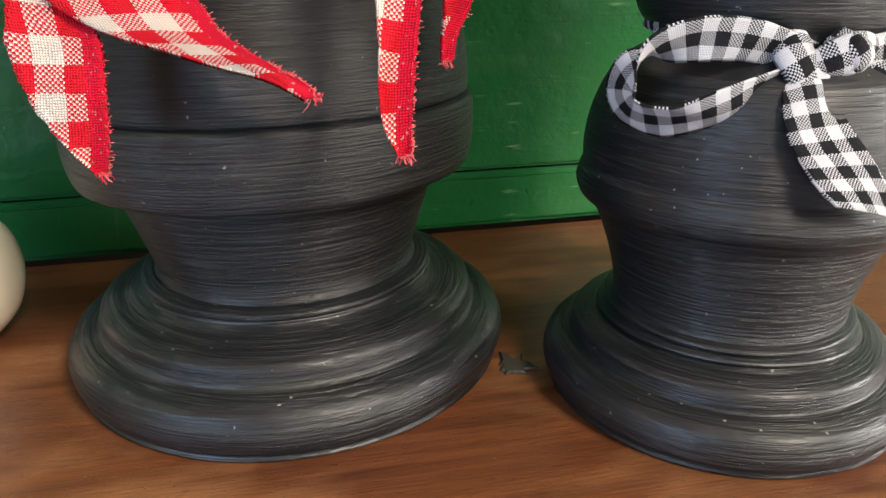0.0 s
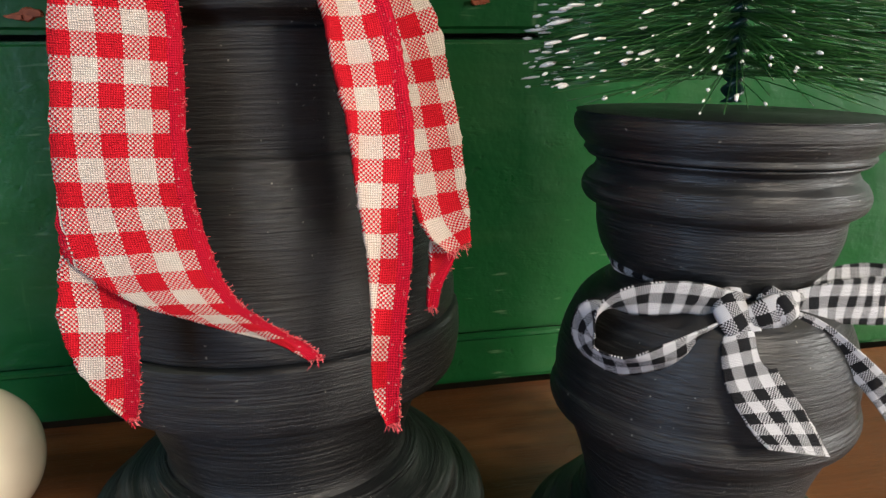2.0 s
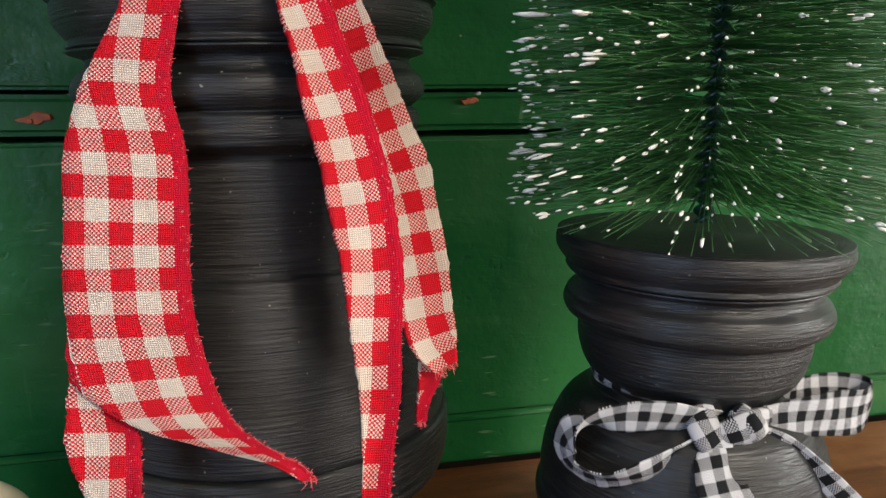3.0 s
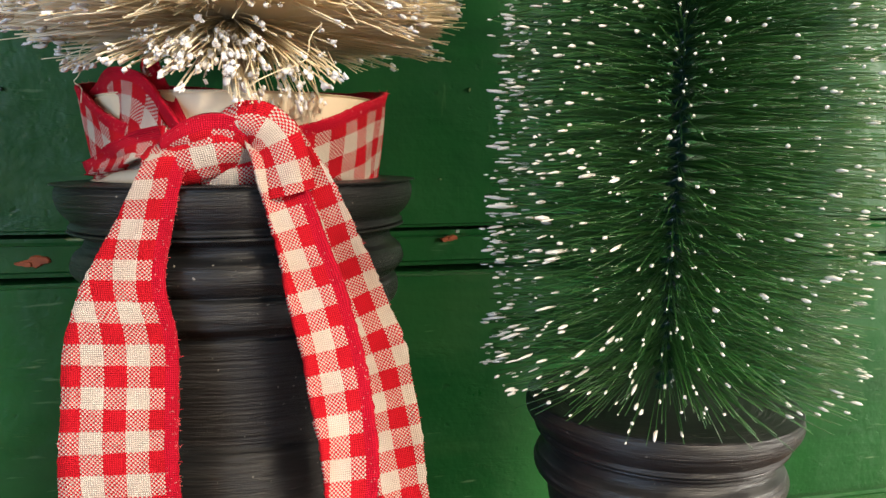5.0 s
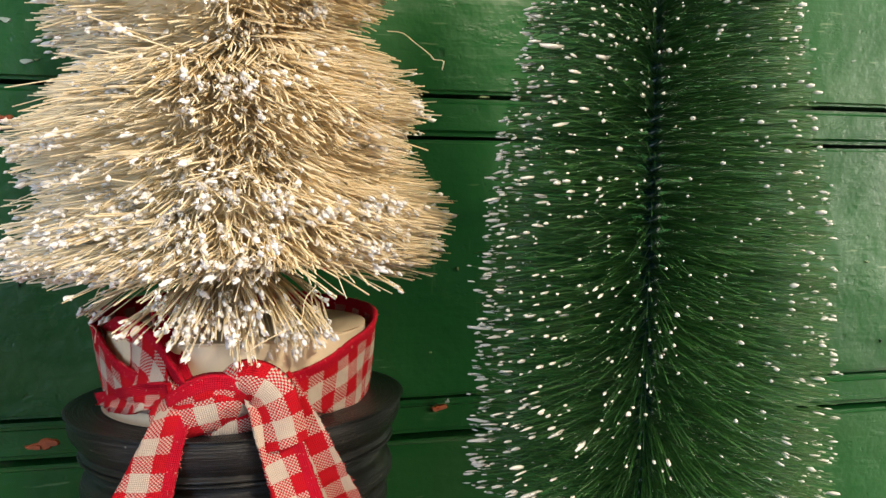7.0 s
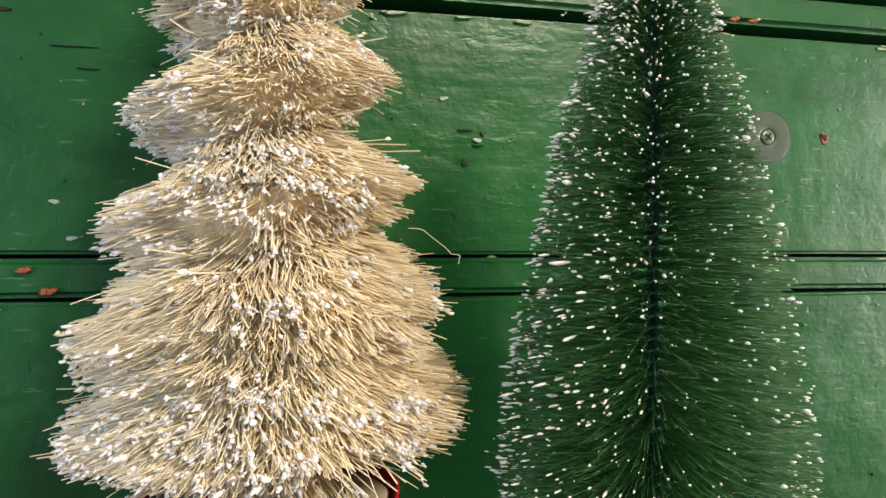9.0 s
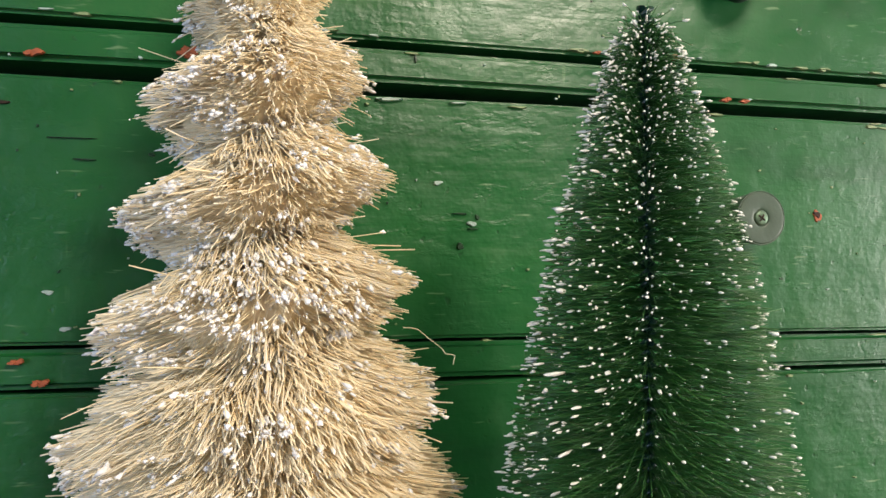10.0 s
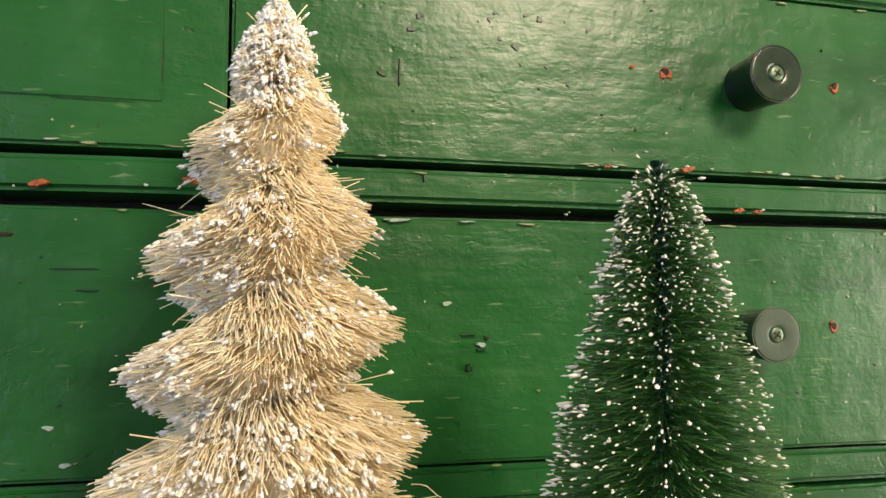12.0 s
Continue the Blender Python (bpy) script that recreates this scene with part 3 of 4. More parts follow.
def build_cream_tree():
    rng = np.random.default_rng(11)
    tree = thing("sisal_tree", (0.0585, 0.2451, 0.1650, -2.3), "cream sisal bottle-brush Christmas tree with frosted tips and a spiral cut", "christmas tree", "small trees")
    lathe("cup", [(0.001, 0.0), (0.0346, 0.0), (0.0357, 0.0012), (0.0359, 0.0100), (0.0358, 0.0180), (0.0351, 0.0196), (0.0325, 0.0202), (0.001, 0.0203)], CUP_WOOD, tree, "round pale wooden foot", wobble=0.002, wide=0.965)
    lathe("stem", [(0.001, 0.0200), (0.0042, 0.0201), (0.0040, 0.0300), (0.0030, 0.1), (0.0014, 0.24), (0.0002, 0.242)], CUP_WOOD, tree, sides=16)
    hs = np.array([0.032, 0.040, 0.052, 0.070, 0.090, 0.110, 0.130, 0.148, 0.165, 0.186, 0.200, 0.214, 0.235, 0.246])
    rs = 0.935 * np.array([0.0525, 0.0560, 0.0565, 0.0540, 0.0488, 0.0448, 0.0412, 0.0378, 0.0350, 0.0285, 0.0250, 0.0185, 0.0095, 0.003])
    pitch, clumps, each = 0.0325, 5200, 10
    n = clumps * each

    def spread(a, sigma):
        return np.repeat(a, each) + rng.normal(0, sigma, n)

    zc = 0.034 + 0.209 * rng.uniform(0, 1, clumps) ** 1.2
    th0 = rng.uniform(0, 2 * np.pi, clumps)
    ridge = 0.164 + pitch * ((th0 - np.pi) / (2 * np.pi))
    centre0 = ridge + np.round((zc - ridge) / pitch) * pitch
    s0 = spread(np.clip((zc - centre0) / pitch, -0.5, 0.5), 0.032)
    centre, th = np.repeat(centre0, each), spread(th0, 0.024)
    depth = np.interp(centre, [0.03, 0.075, 0.1, 0.13, 0.2, 0.225, 0.24], [0.05, 0.22, 0.46, 0.58, 0.62, 0.5, 0.1])
    end = np.maximum(centre + s0 * pitch + np.repeat((0.0022 + 0.0032 * np.clip(-np.sin(th0), 0, 1)) * rng.standard_normal(clumps), each), 0.0345 + rng.uniform(0, 0.006, n))
    reach = spread(0.98 + 0.085 * np.clip(rng.standard_normal(clumps), -3, 1.3), 0.026)
    off = (end - 0.164) / pitch - (th - np.pi) / (2 * np.pi)
    off = 2 * np.abs(off - np.round(off))
    r = np.interp(end, hs, rs) * (1.03 - depth * off ** 1.35) * reach
    front = np.clip(-np.sin(th), 0, 1)
    droop = np.interp(end, [0.03, 0.06, 0.11, 0.2], [0.0, 0.03, 0.09, 0.16]) + 0.20 * front ** 2
    start = np.clip(end + droop * r + np.repeat(rng.normal(0, 0.0028, clumps), each), 0.036, 0.246)
    side = np.clip(spread(rng.normal(0, 1, clumps), 0.4), -1.9, 1.9) * (0.08 + 0.62 * front) * r * (1 - 0.4 * front)
    stray = np.repeat(rng.uniform(0, 1, clumps) < 0.10, each) & (rng.uniform(0, 1, n) < 0.45)
    end = np.maximum(end + np.where(stray, rng.normal(-0.002, 0.007, n), 0), 0.032)
    r = r * np.where(stray, rng.uniform(0.96, 1.10, n), 1)
    # a loose tuft that hangs over the knot
    tuft = np.repeat(np.arange(clumps) < 30, each)
    th = np.where(tuft, -1.62 + 0.27 * spread(rng.standard_normal(clumps), 0.12), th)
    start = np.where(tuft, 0.040, start)
    end = np.where(tuft, 0.0150 + 0.008 * np.abs(spread(rng.standard_normal(clumps), 0.2)) + 0.014 * np.abs(th + 1.55), end)
    r = np.where(tuft, spread(rng.uniform(0.037, 0.050, clumps), 0.001), r)
    a0 = np.stack([0 * th, 0 * th, start], -1)
    out = np.stack([np.cos(th), np.sin(th), 0 * th], -1)
    tang = np.stack([-np.sin(th), np.cos(th), 0 * th], -1)
    up = np.array([0, 0, 1.0])
    flat = out * r[:, None] + tang * side[:, None]
    tip = flat * (r / np.linalg.norm(flat, axis=1))[:, None] + up * end[:, None]
    mid = 0.45 * a0 + 0.55 * tip + tang * (0.3 * side + np.repeat(rng.normal(0, 0.0016, clumps), each) + rng.normal(0, 0.0009, n))[:, None] + up * (0.0016 + 0.10 * droop * r + rng.normal(0, 0.0008, n))[:, None]
    s = np.linspace(0, 1, 4)
    paths = ((1 - s) ** 2)[None, :, None] * a0[:, None] + (2 * s * (1 - s))[None, :, None] * mid[:, None] + (s ** 2)[None, :, None] * tip[:, None]
    rad = rng.uniform(0.00013, 0.00030, n)[:, None] * np.linspace(1, 0.85, 4)[None]
    fibres("bristles", paths, rad, SISAL, tree, "dense cream sisal fibres in spiral fans")
    patch = np.array([noise.noise(Vector(out0 * 1.7 + up * z0 * 55)) for out0, z0 in zip(out[::each], end[::each])])
    frosted = np.repeat((rng.uniform(0, 1, clumps) < 0.025) | (patch > 0.14) & (rng.uniform(0, 1, clumps) < 0.5) | (np.cos(th0) < -0.6) & (rng.uniform(0, 1, clumps) < 0.22), each)
    chance = rng.uniform(0, 1, n)
    pick = frosted & (chance < 0.55) | (chance < 0.012) | tuft & (chance < 0.6) | (end > 0.222) & (chance < 0.3)
    way = tip - mid
    way /= np.linalg.norm(way, axis=1)[:, None]
    three = np.repeat(np.nonzero(pick)[0], 3)
    m = len(three)
    at = tip[three] - way[three] * rng.uniform(-0.0003, 0.0032, m)[:, None] + rng.normal(0, 0.00032, (m, 3))
    size = (0.00018 + 0.00042 * rng.uniform(0, 1, m) ** 2) * np.where(tuft[three], 1.15, 1.1)
    big = np.repeat(np.nonzero(frosted[::each] & (rng.uniform(0, 1, clumps) < 0.42))[0], 7)
    heart = tip.reshape(clumps, each, 3).mean(1)[big] + rng.normal(0, 0.0009, (len(big), 3))
    at, size = np.vstack([at, heart]), np.concatenate([size, rng.uniform(0.00025, 0.00066, len(big))])
    ways = np.vstack([way[three], way[::each][big]])
    blobs("frosting", at, ways, size, rng.uniform(1.0, 3.2, len(at)), FROST, tree, "white frosted tips", rng, 0.6)
    # a few loose single strands
    q = np.linspace(0, 1, 14)
    for a, b, bow in (((0.040, -0.010, 0.100), (0.0545, -0.016, 0.0885), 0.004), ((-0.031, -0.012, 0.034), (-0.0345, -0.014, 0.0175), -0.003), ((0.018, -0.040, 0.034), (0.003, -0.046, 0.0190), 0.003)):
        line = np.array(a)[None] * (1 - q)[:, None] + np.array(b)[None] * q[:, None]
        line[:, 0] += bow * np.sin(q * np.pi) + 0.0006 * np.sin(q * 17)
        line[:, 2] += 0.0012 * np.sin(q * 9)
        fibres("strand", line[None], np.full((1, 14), 0.00016), SISAL, tree, "loose curled strand")
    # the matted inner fibres: a body with the same spiral cut
    zz = np.linspace(0.038, 0.243, 150)
    aa = np.linspace(0, 2 * np.pi, 128, endpoint=False)
    verts, faces = [], []
    for i, h in enumerate(zz):
        crest = 0.164 + pitch * ((aa - np.pi) / (2 * np.pi))
        off = (h - crest) / pitch
        off = np.abs(off - np.round(off)) * 2
        cut = np.interp(h, [0.03, 0.075, 0.1, 0.13, 0.2, 0.225, 0.24], [0.05, 0.22, 0.46, 0.58, 0.62, 0.5, 0.1])
        rad = 0.76 * np.interp(h, hs, rs) * (1.0 - cut * off ** 1.35)
        rad = rad * np.array([1 + 0.10 * noise.noise(Vector((9 * math.cos(q), 9 * math.sin(q), h * 260))) for q in aa])
        rad = np.maximum(rad, 0.0012) * (0.25 if i == 0 else 1)
        verts.append(np.stack([rad * np.cos(aa), rad * np.sin(aa), np.full(128, h)], -1))
        if i:
            o, w = (i - 1) * 128, i * 128
            faces += [(o + k, o + (k + 1) % 128, w + (k + 1) % 128, w + k) for k in range(128)]
    mesh_object("core", np.vstack(verts), faces, SISAL, tree, "matted inner fibres")


build_green_tree()
build_cream_tree()


# ---- the ribbons ----
def build_red_ribbon():
    rib = thing("gingham_ribbon", (0.060, 0.2, 0.17), "red and cream gingham ribbon knotted round the sisal tree foot", "ribbon")
    W = 0.0245
    # the band round the cup: from the knot round the back to the knot
    cx, cy, r = 0.0585, 0.2453, 0.0358
    rows = []
    for a, z, w, rr in [(-80, 0.1712, 0.22, 1.05), (-66, 0.1706, 0.40, 1.03), (-50, 0.1706, 0.66, 1.01), (-28, 0.1716, 0.90, 1.01), (0, 0.1730, 1.02, 1.0), (40, 0.1745, 1, 1.02), (90, 0.176, 1, 1.04), (140, 0.176, 1, 1.04),
                        (180, 0.1738, 1, 1.0), (203, 0.1725, 0.8, 1.0), (222, 0.1710, 0.5, 1.0), (238, 0.1700, 0.34, 1.0), (250, 0.1698, 0.28, 1.03)]:
        c, s = math.cos(radians(a)), math.sin(radians(a))
        rows.append((cx + r * rr * c, cy + r * rr * s, z + 0.0025 - 0.04 * r * rr * s, 0.12 * c, 0.12 * s, 1, w))
    ribbon("band", rows, RED_CHECK, rib, W, "band wrapped round the wooden foot", fringe=400, end_fringe=0, hem=0.0004, steps=9, fray=0.01, edge_at=1.0)
    # a crumpled loop beside the knot and the rolled edge below it
    ribbon("loop", [(0.0253, 0.2380, 0.1759, 0, 0.2, 1, 0.85), (0.0306, 0.2260, 0.1793, 0.1, 0.1, 1, 0.95), (0.0366, 0.2160, 0.1798, 0.2, 0, 1, 0.85), (0.0417, 0.2105, 0.1782, 0.3, -0.1, 1, 0.55), (0.0468, 0.2070, 0.1755, 0.3, -0.2, 1, 0.3)], RED_CHECK, rib, W, "crumpled short loop", hem=0.0006, curl=0.0012, edge_at=1.0)
    ribbon("loop", [(0.0396, 0.2240, 0.1928, 0.8, 0.2, -0.3, 0.12), (0.0413, 0.2190, 0.1884, 0.8, 0.1, -0.2, 0.16), (0.0436, 0.2140, 0.1835, 0.8, 0, -0.2, 0.18), (0.0459, 0.2095, 0.1789, 0.8, 0, -0.2, 0.2), (0.0488, 0.2070, 0.1754, 0.8, 0, -0.2, 0.2)], RED_CHECK, rib, W, "rolled red edge of the loop", hem=0.0008, thick=0.0012, edge_at=1.0, fringe=60)
    ribbon("flap", [(0.0231, 0.2360, 0.1681, 0.2, 0, 1, 0.12), (0.0315, 0.2220, 0.1718, 0.2, -0.1, 1, 0.2), (0.0377, 0.2135, 0.1744, 0.2, -0.2, 1, 0.24), (0.0442, 0.2075, 0.1754, 0.2, -0.2, 1, 0.28)], RED_CHECK, rib, W, "pinched flap", hem=0.0005, thick=0.0014, edge_at=1.0)
    # the knot: rolled strands that cross
    ribbon("knot", [(0.0407, 0.2085, 0.1700, 0.6, -0.2, 0.8, 0.36), (0.0454, 0.2055, 0.1714, 0.4, -0.2, 1, 0.44), (0.0513, 0.2035, 0.1731, 0.2, -0.2, 1, 0.46), (0.0570, 0.2035, 0.1742, 0.1, -0.1, 1, 0.44), (0.0622, 0.2065, 0.1739, 0.2, 0.1, 1, 0.36)], RED_CHECK, rib, W, "rolled strand over the knot", thick=0.0022, curl=-0.0030, hem=0.0005, edge_at=0.72)
    ribbon("knot", [(0.0453, 0.2085, 0.1760, 0.5, -0.2, 0.8, 0.34), (0.0500, 0.2060, 0.1725, 0.5, -0.1, 0.8, 0.38), (0.0545, 0.2055, 0.1701, 0.2, -0.1, 1, 0.36), (0.0603, 0.2060, 0.1703, 0, 0, 1, 0.34), (0.0651, 0.2085, 0.1715, 0, 0.1, 1, 0.3)], RED_CHECK, rib, W, "lower strand of the knot", thick=0.0020, curl=-0.0026, hem=0.0005, edge_at=-0.3)
    ribbon("knot", [(0.0444, 0.2060, 0.1741, 0.2, -0.2, 1, 0.2), (0.0498, 0.2035, 0.1769, -0.1, -0.2, 1, 0.26), (0.0555, 0.2025, 0.1777, 0, -0.2, 1, 0.28), (0.0606, 0.2025, 0.1763, 0.3, -0.2, 1, 0.26), (0.0633, 0.2055, 0.1730, 0.4, -0.2, 1, 0.2)], RED_CHECK, rib, W, "red edge rolled along the knot", thick=0.0018, curl=-0.0016, hem=0.0006, edge_at=1.0)
    ribbon("knot", [(0.0553, 0.2055, 0.1761, -0.3, 0, 1, 0.26), (0.0589, 0.2030, 0.1790, -0.3, -0.1, 1, 0.34), (0.0629, 0.2010, 0.1793, 0.3, -0.1, 1, 0.38), (0.0663, 0.2005, 0.1764, 0.8, -0.1, 0.6, 0.42), (0.0683, 0.2000, 0.1711, 1, 0.1, 0.3, 0.42), (0.0698, 0.1995, 0.1651, 1, 0.2, 0.2, 0.4)], RED_CHECK, rib, W, "arch from which the tails fall", thick=0.0016, curl=-0.0022, hem=0.0005, edge_at=0.6)
    # the tails
    ribbon("tail", [(0.0468, 0.2064, 0.1744, 1.00, 0.00, 0.10, 0.34), (0.0442, 0.2022, 0.1706, 1.00, 0.00, 0.10, 0.36), (0.0396, 0.2025, 0.1583, 1.00, -0.00, -0.03, 0.47), (0.0356, 0.2017, 0.1467, 1.00, -0.00, -0.05, 0.65), (0.0348, 0.2008, 0.1355, 1.00, -0.00, -0.06, 0.88), (0.0343, 0.1985, 0.1242, 1.00, -0.01, -0.08, 0.92), (0.0338, 0.1961, 0.1131, 1.00, -0.01, -0.03, 0.93), (0.0341, 0.1939, 0.1028, 1.00, -0.01, -0.05, 0.95), (0.0352, 0.1919, 0.0934, 1.00, 0.01, 0.02, 1.01), (0.0393, 0.1894, 0.0871, 1.00, 0.00, 0.01, 0.86), (0.0447, 0.1872, 0.0826, 1.00, -0.02, -0.03, 0.69), (0.0503, 0.1856, 0.0800, 1.00, -0.05, -0.07, 0.53), (0.0561, 0.1841, 0.0777, 1.00, -0.05, -0.07, 0.35), (0.0615, 0.1828, 0.0757, 1.00, -0.03, -0.04, 0.21), (0.0658, 0.1809, 0.0728, 1.00, 0.01, 0.07, 0.10)],
           RED_CHECK, rib, W, "broad front tail with a frayed forked end", fringe=700, end_fringe=20, hem=0.0007, curl=-0.0010, steps=10, fray=0.012, u0=0.002, edge_at=1.0, square=False)
    ribbon("tail", [(0.0278, 0.1925, 0.0923, 0.98, -0.07, -0.20, 0.44), (0.0277, 0.1907, 0.0859, 0.99, -0.05, -0.15, 0.50), (0.0279, 0.1892, 0.0805, 1.00, -0.02, -0.07, 0.54), (0.0286, 0.1875, 0.0738, 1.00, -0.01, -0.05, 0.46), (0.0303, 0.1874, 0.0666, 1.00, -0.00, -0.02, 0.27), (0.0318, 0.1874, 0.0612, 0.99, -0.00, 0.17, 0.07)],
           RED_CHECK, rib, W, "folded point of the forked end", fringe=160, end_fringe=30, hem=0.0007, fray=0.03, edge_at=1.0, u0=0.08, square=False)
    ribbon("tail", [(0.0625, 0.2060, 0.1790, 1.00, 0.32, 0.49, 0.34), (0.0651, 0.2019, 0.1747, 1.00, 0.32, 0.39, 0.36), (0.0669, 0.2001, 0.1681, 1.00, 0.31, 0.29, 0.38), (0.0703, 0.1987, 0.1575, 1.00, 0.31, 0.19, 0.42), (0.0734, 0.1957, 0.1458, 1.00, 0.31, 0.14, 0.50), (0.0764, 0.1921, 0.1335, 1.00, 0.30, 0.09, 0.53),
                    (0.0784, 0.1875, 0.1214, 1.00, 0.20, 0.09, 0.51), (0.0792, 0.1830, 0.1113, 1.00, 0.20, -0.01, 0.46), (0.0790, 0.1788, 0.1016, 1.00, 0.10, -0.00, 0.38), (0.0790, 0.1747, 0.0921, 1.00, 0.00, 0.00, 0.30), (0.0779, 0.1705, 0.0823, 1.00, 0.00, 0.00, 0.23), (0.0769, 0.1664, 0.0727, 1.00, 0.01, 0.30, 0.18), (0.0776, 0.1643, 0.0673, 1.00, 0.02, 0.40, 0.08)],
           RED_CHECK, rib, W, "narrow folded front tail", fringe=650, end_fringe=30, hem=0.0007, curl=0.001, steps=12, fray=0.02, edge_at=0.95)
    ribbon("tail", [(0.0666, 0.2075, 0.1779, 1.00, 0.22, 0.49, 0.36), (0.0702, 0.2043, 0.1720, 1.00, 0.22, 0.39, 0.38), (0.0737, 0.2020, 0.1649, 1.00, 0.22, 0.39, 0.42), (0.0775, 0.2026, 0.1551, 1.00, 0.21, 0.34, 0.48), (0.0820, 0.2056, 0.1432, 1.00, 0.31, 0.29, 0.56), (0.0867, 0.2031, 0.1309, 1.00, 0.31, 0.19, 0.58),
                    (0.0896, 0.2002, 0.1184, 1.00, 0.30, 0.09, 0.54), (0.0912, 0.1972, 0.1065, 1.00, 0.20, 0.04, 0.50), (0.0927, 0.1944, 0.0955, 1.00, 0.09, -0.30, 0.44), (0.0954, 0.1927, 0.0890, 1.00, -0.02, -0.60, 0.22)],
           RED_CHECK, rib, W, "back tail with a cut end", fringe=420, end_fringe=40, hem=0.0004, curl=0.0008, steps=12, fray=0.02, edge_at=-0.3)
    ribbon("tail", [(0.0938, 0.1955, 0.0939, 1.00, 0.00, 0.00, 0.20), (0.0928, 0.1954, 0.0866, 1.00, 0.30, -0.01, 0.24), (0.0911, 0.1957, 0.0803, 1.00, 0.31, 0.19, 0.12), (0.0906, 0.1955, 0.0756, 1.00, 0.30, -0.01, 0.07)], RED_CHECK, rib, W, "red wired edge hanging from the cut end", fringe=90, end_fringe=20, hem=0.0004, fray=0.03, edge_at=1.0)


def build_black_bow():
    bow = thing("gingham_bow", (0.158, 0.184, 0.072), "black and white gingham bow tied round the small candlestick neck", "bow")
    W = 0.0105
    rows = []
    for k in range(15):
        a = radians(-70 + 320 * k / 14)
        tw = 2.6 * k
        rows.append((0.1575 + 0.0222 * math.cos(a), 0.2032 + 0.0222 * math.sin(a), 0.0798 - 0.0009 * math.sin(a) + 0.0004 * math.sin(tw), 0.5 * math.cos(a) * math.cos(tw), 0.5 * math.sin(a) * math.cos(tw), 0.8 + 0.2 * math.sin(tw), 0.3))
    ribbon("band", rows, BLACK_CHECK, bow, W, "twisted band round the neck", thick=0.0012, curl=-0.0008)
    ribbon("loop", [(0.1545, 0.1815, 0.0762, 0, -0.26, 1, 0.42), (0.1470, 0.1800, 0.0778, 0, -0.26, 1, 0.62), (0.1390, 0.1795, 0.0795, 0, -0.36, 1, 0.74), (0.1300, 0.1805, 0.0797, 0, -0.36, 1, 0.78), (0.1232, 0.1840, 0.0768, 0.2, -0.8, 0.5, 0.80), (0.1208, 0.1875, 0.0712, 0.25, -1, 0.1, 0.80),
                    (0.1222, 0.1850, 0.0668, 0.1, -0.95, 0.25, 0.80), (0.1270, 0.1795, 0.0662, 0, -0.7, 0.7, 0.78), (0.1350, 0.1765, 0.0690, 0, -0.46, 1, 0.70), (0.1440, 0.1780, 0.0722, 0, -0.36, 1, 0.50), (0.1520, 0.1805, 0.0742, 0, -0.16, 1, 0.30)],
           BLACK_CHECK, bow, W, "open round loop", thick=0.0003, steps=12, hem=0.0001)
    ribbon("loop", [(0.1580, 0.1812, 0.0760, 0, -0.26, 1, 0.36), (0.1650, 0.1790, 0.0766, 0, -0.06, 1, 0.60), (0.1725, 0.1790, 0.0764, 0, 0.04, 1, 0.86), (0.1820, 0.1808, 0.0752, 0, 0.04, 1, 1.0), (0.1920, 0.1835, 0.0738, 0, 0.04, 1, 1.0), (0.1985, 0.1890, 0.0738, 0, 0.04, 1, 0.95),
                    (0.1920, 0.1925, 0.0745, 0, 0.24, 0.99, 0.9), (0.1790, 0.1905, 0.0755, 0, 0.24, 0.99, 0.72), (0.1680, 0.1870, 0.0761, 0, 0.04, 1, 0.48), (0.1590, 0.1850, 0.0764, 0, 0.04, 1, 0.32)],
           BLACK_CHECK, bow, W, "flat pulled loop", thick=0.0003, steps=12, hem=0.0001)
    ribbon("knot", [(0.1500, 0.1835, 0.0800, 0.9, 0, 0.5, 0.5), (0.1478, 0.1785, 0.0782, 0.9, 0, 0.5, 0.62), (0.1490, 0.1758, 0.0748, 1, 0, 0.2, 0.66), (0.1512, 0.1768, 0.0716, 1, 0, -0.3, 0.6), (0.1525, 0.1810, 0.0706, 1, 0, -0.3, 0.5)], BLACK_CHECK, bow, W, "wrapped knot", thick=0.0014, curl=-0.0012)
    ribbon("knot", [(0.1500, 0.1778, 0.0735, 0.2, 0, 1, 0.45), (0.1545, 0.1752, 0.0762, -0.3, 0, 1, 0.62), (0.1590, 0.1752, 0.0774, -0.1, 0, 1, 0.66), (0.1632, 0.1780, 0.0768, 0.2, 0, 1, 0.5), (0.1650, 0.1820, 0.0765, 0.2, 0, 1, 0.4)], BLACK_CHECK, bow, W, "crossing strand of the knot", thick=0.0014, curl=-0.0012)
    ribbon("knot", [(0.1560, 0.1790, 0.0800, 1, 0, 0.3, 0.4), (0.1572, 0.1748, 0.0788, 1, 0, 0.3, 0.5), (0.1585, 0.1742, 0.0760, 1, 0, 0, 0.5), (0.1580, 0.1770, 0.0735, 1, 0, -0.3, 0.4)], BLACK_CHECK, bow, W, "small wrap over the knot", thick=0.0012, curl=-0.0010)
    ribbon("tail", [(0.1500, 0.1772, 0.0740, 1, 0, 0.1, 0.45), (0.1487, 0.1738, 0.0715, 1, 0, 0.1, 0.70), (0.1490, 0.1698, 0.0658, 1, -0.05, 0.12, 0.90), (0.1516, 0.1664, 0.0604, 1, -0.05, 0, 1.02), (0.1540, 0.1636, 0.0560, 1, 0, -0.10, 1.10), (0.1560, 0.1622, 0.0528, 1, 0, -0.24, 1.14)],
           BLACK_CHECK, bow, 0.0125, "short tail hanging down the belly", thick=0.0003, curl=-0.0005, hem=0.0001, fray=0.01, square=False)
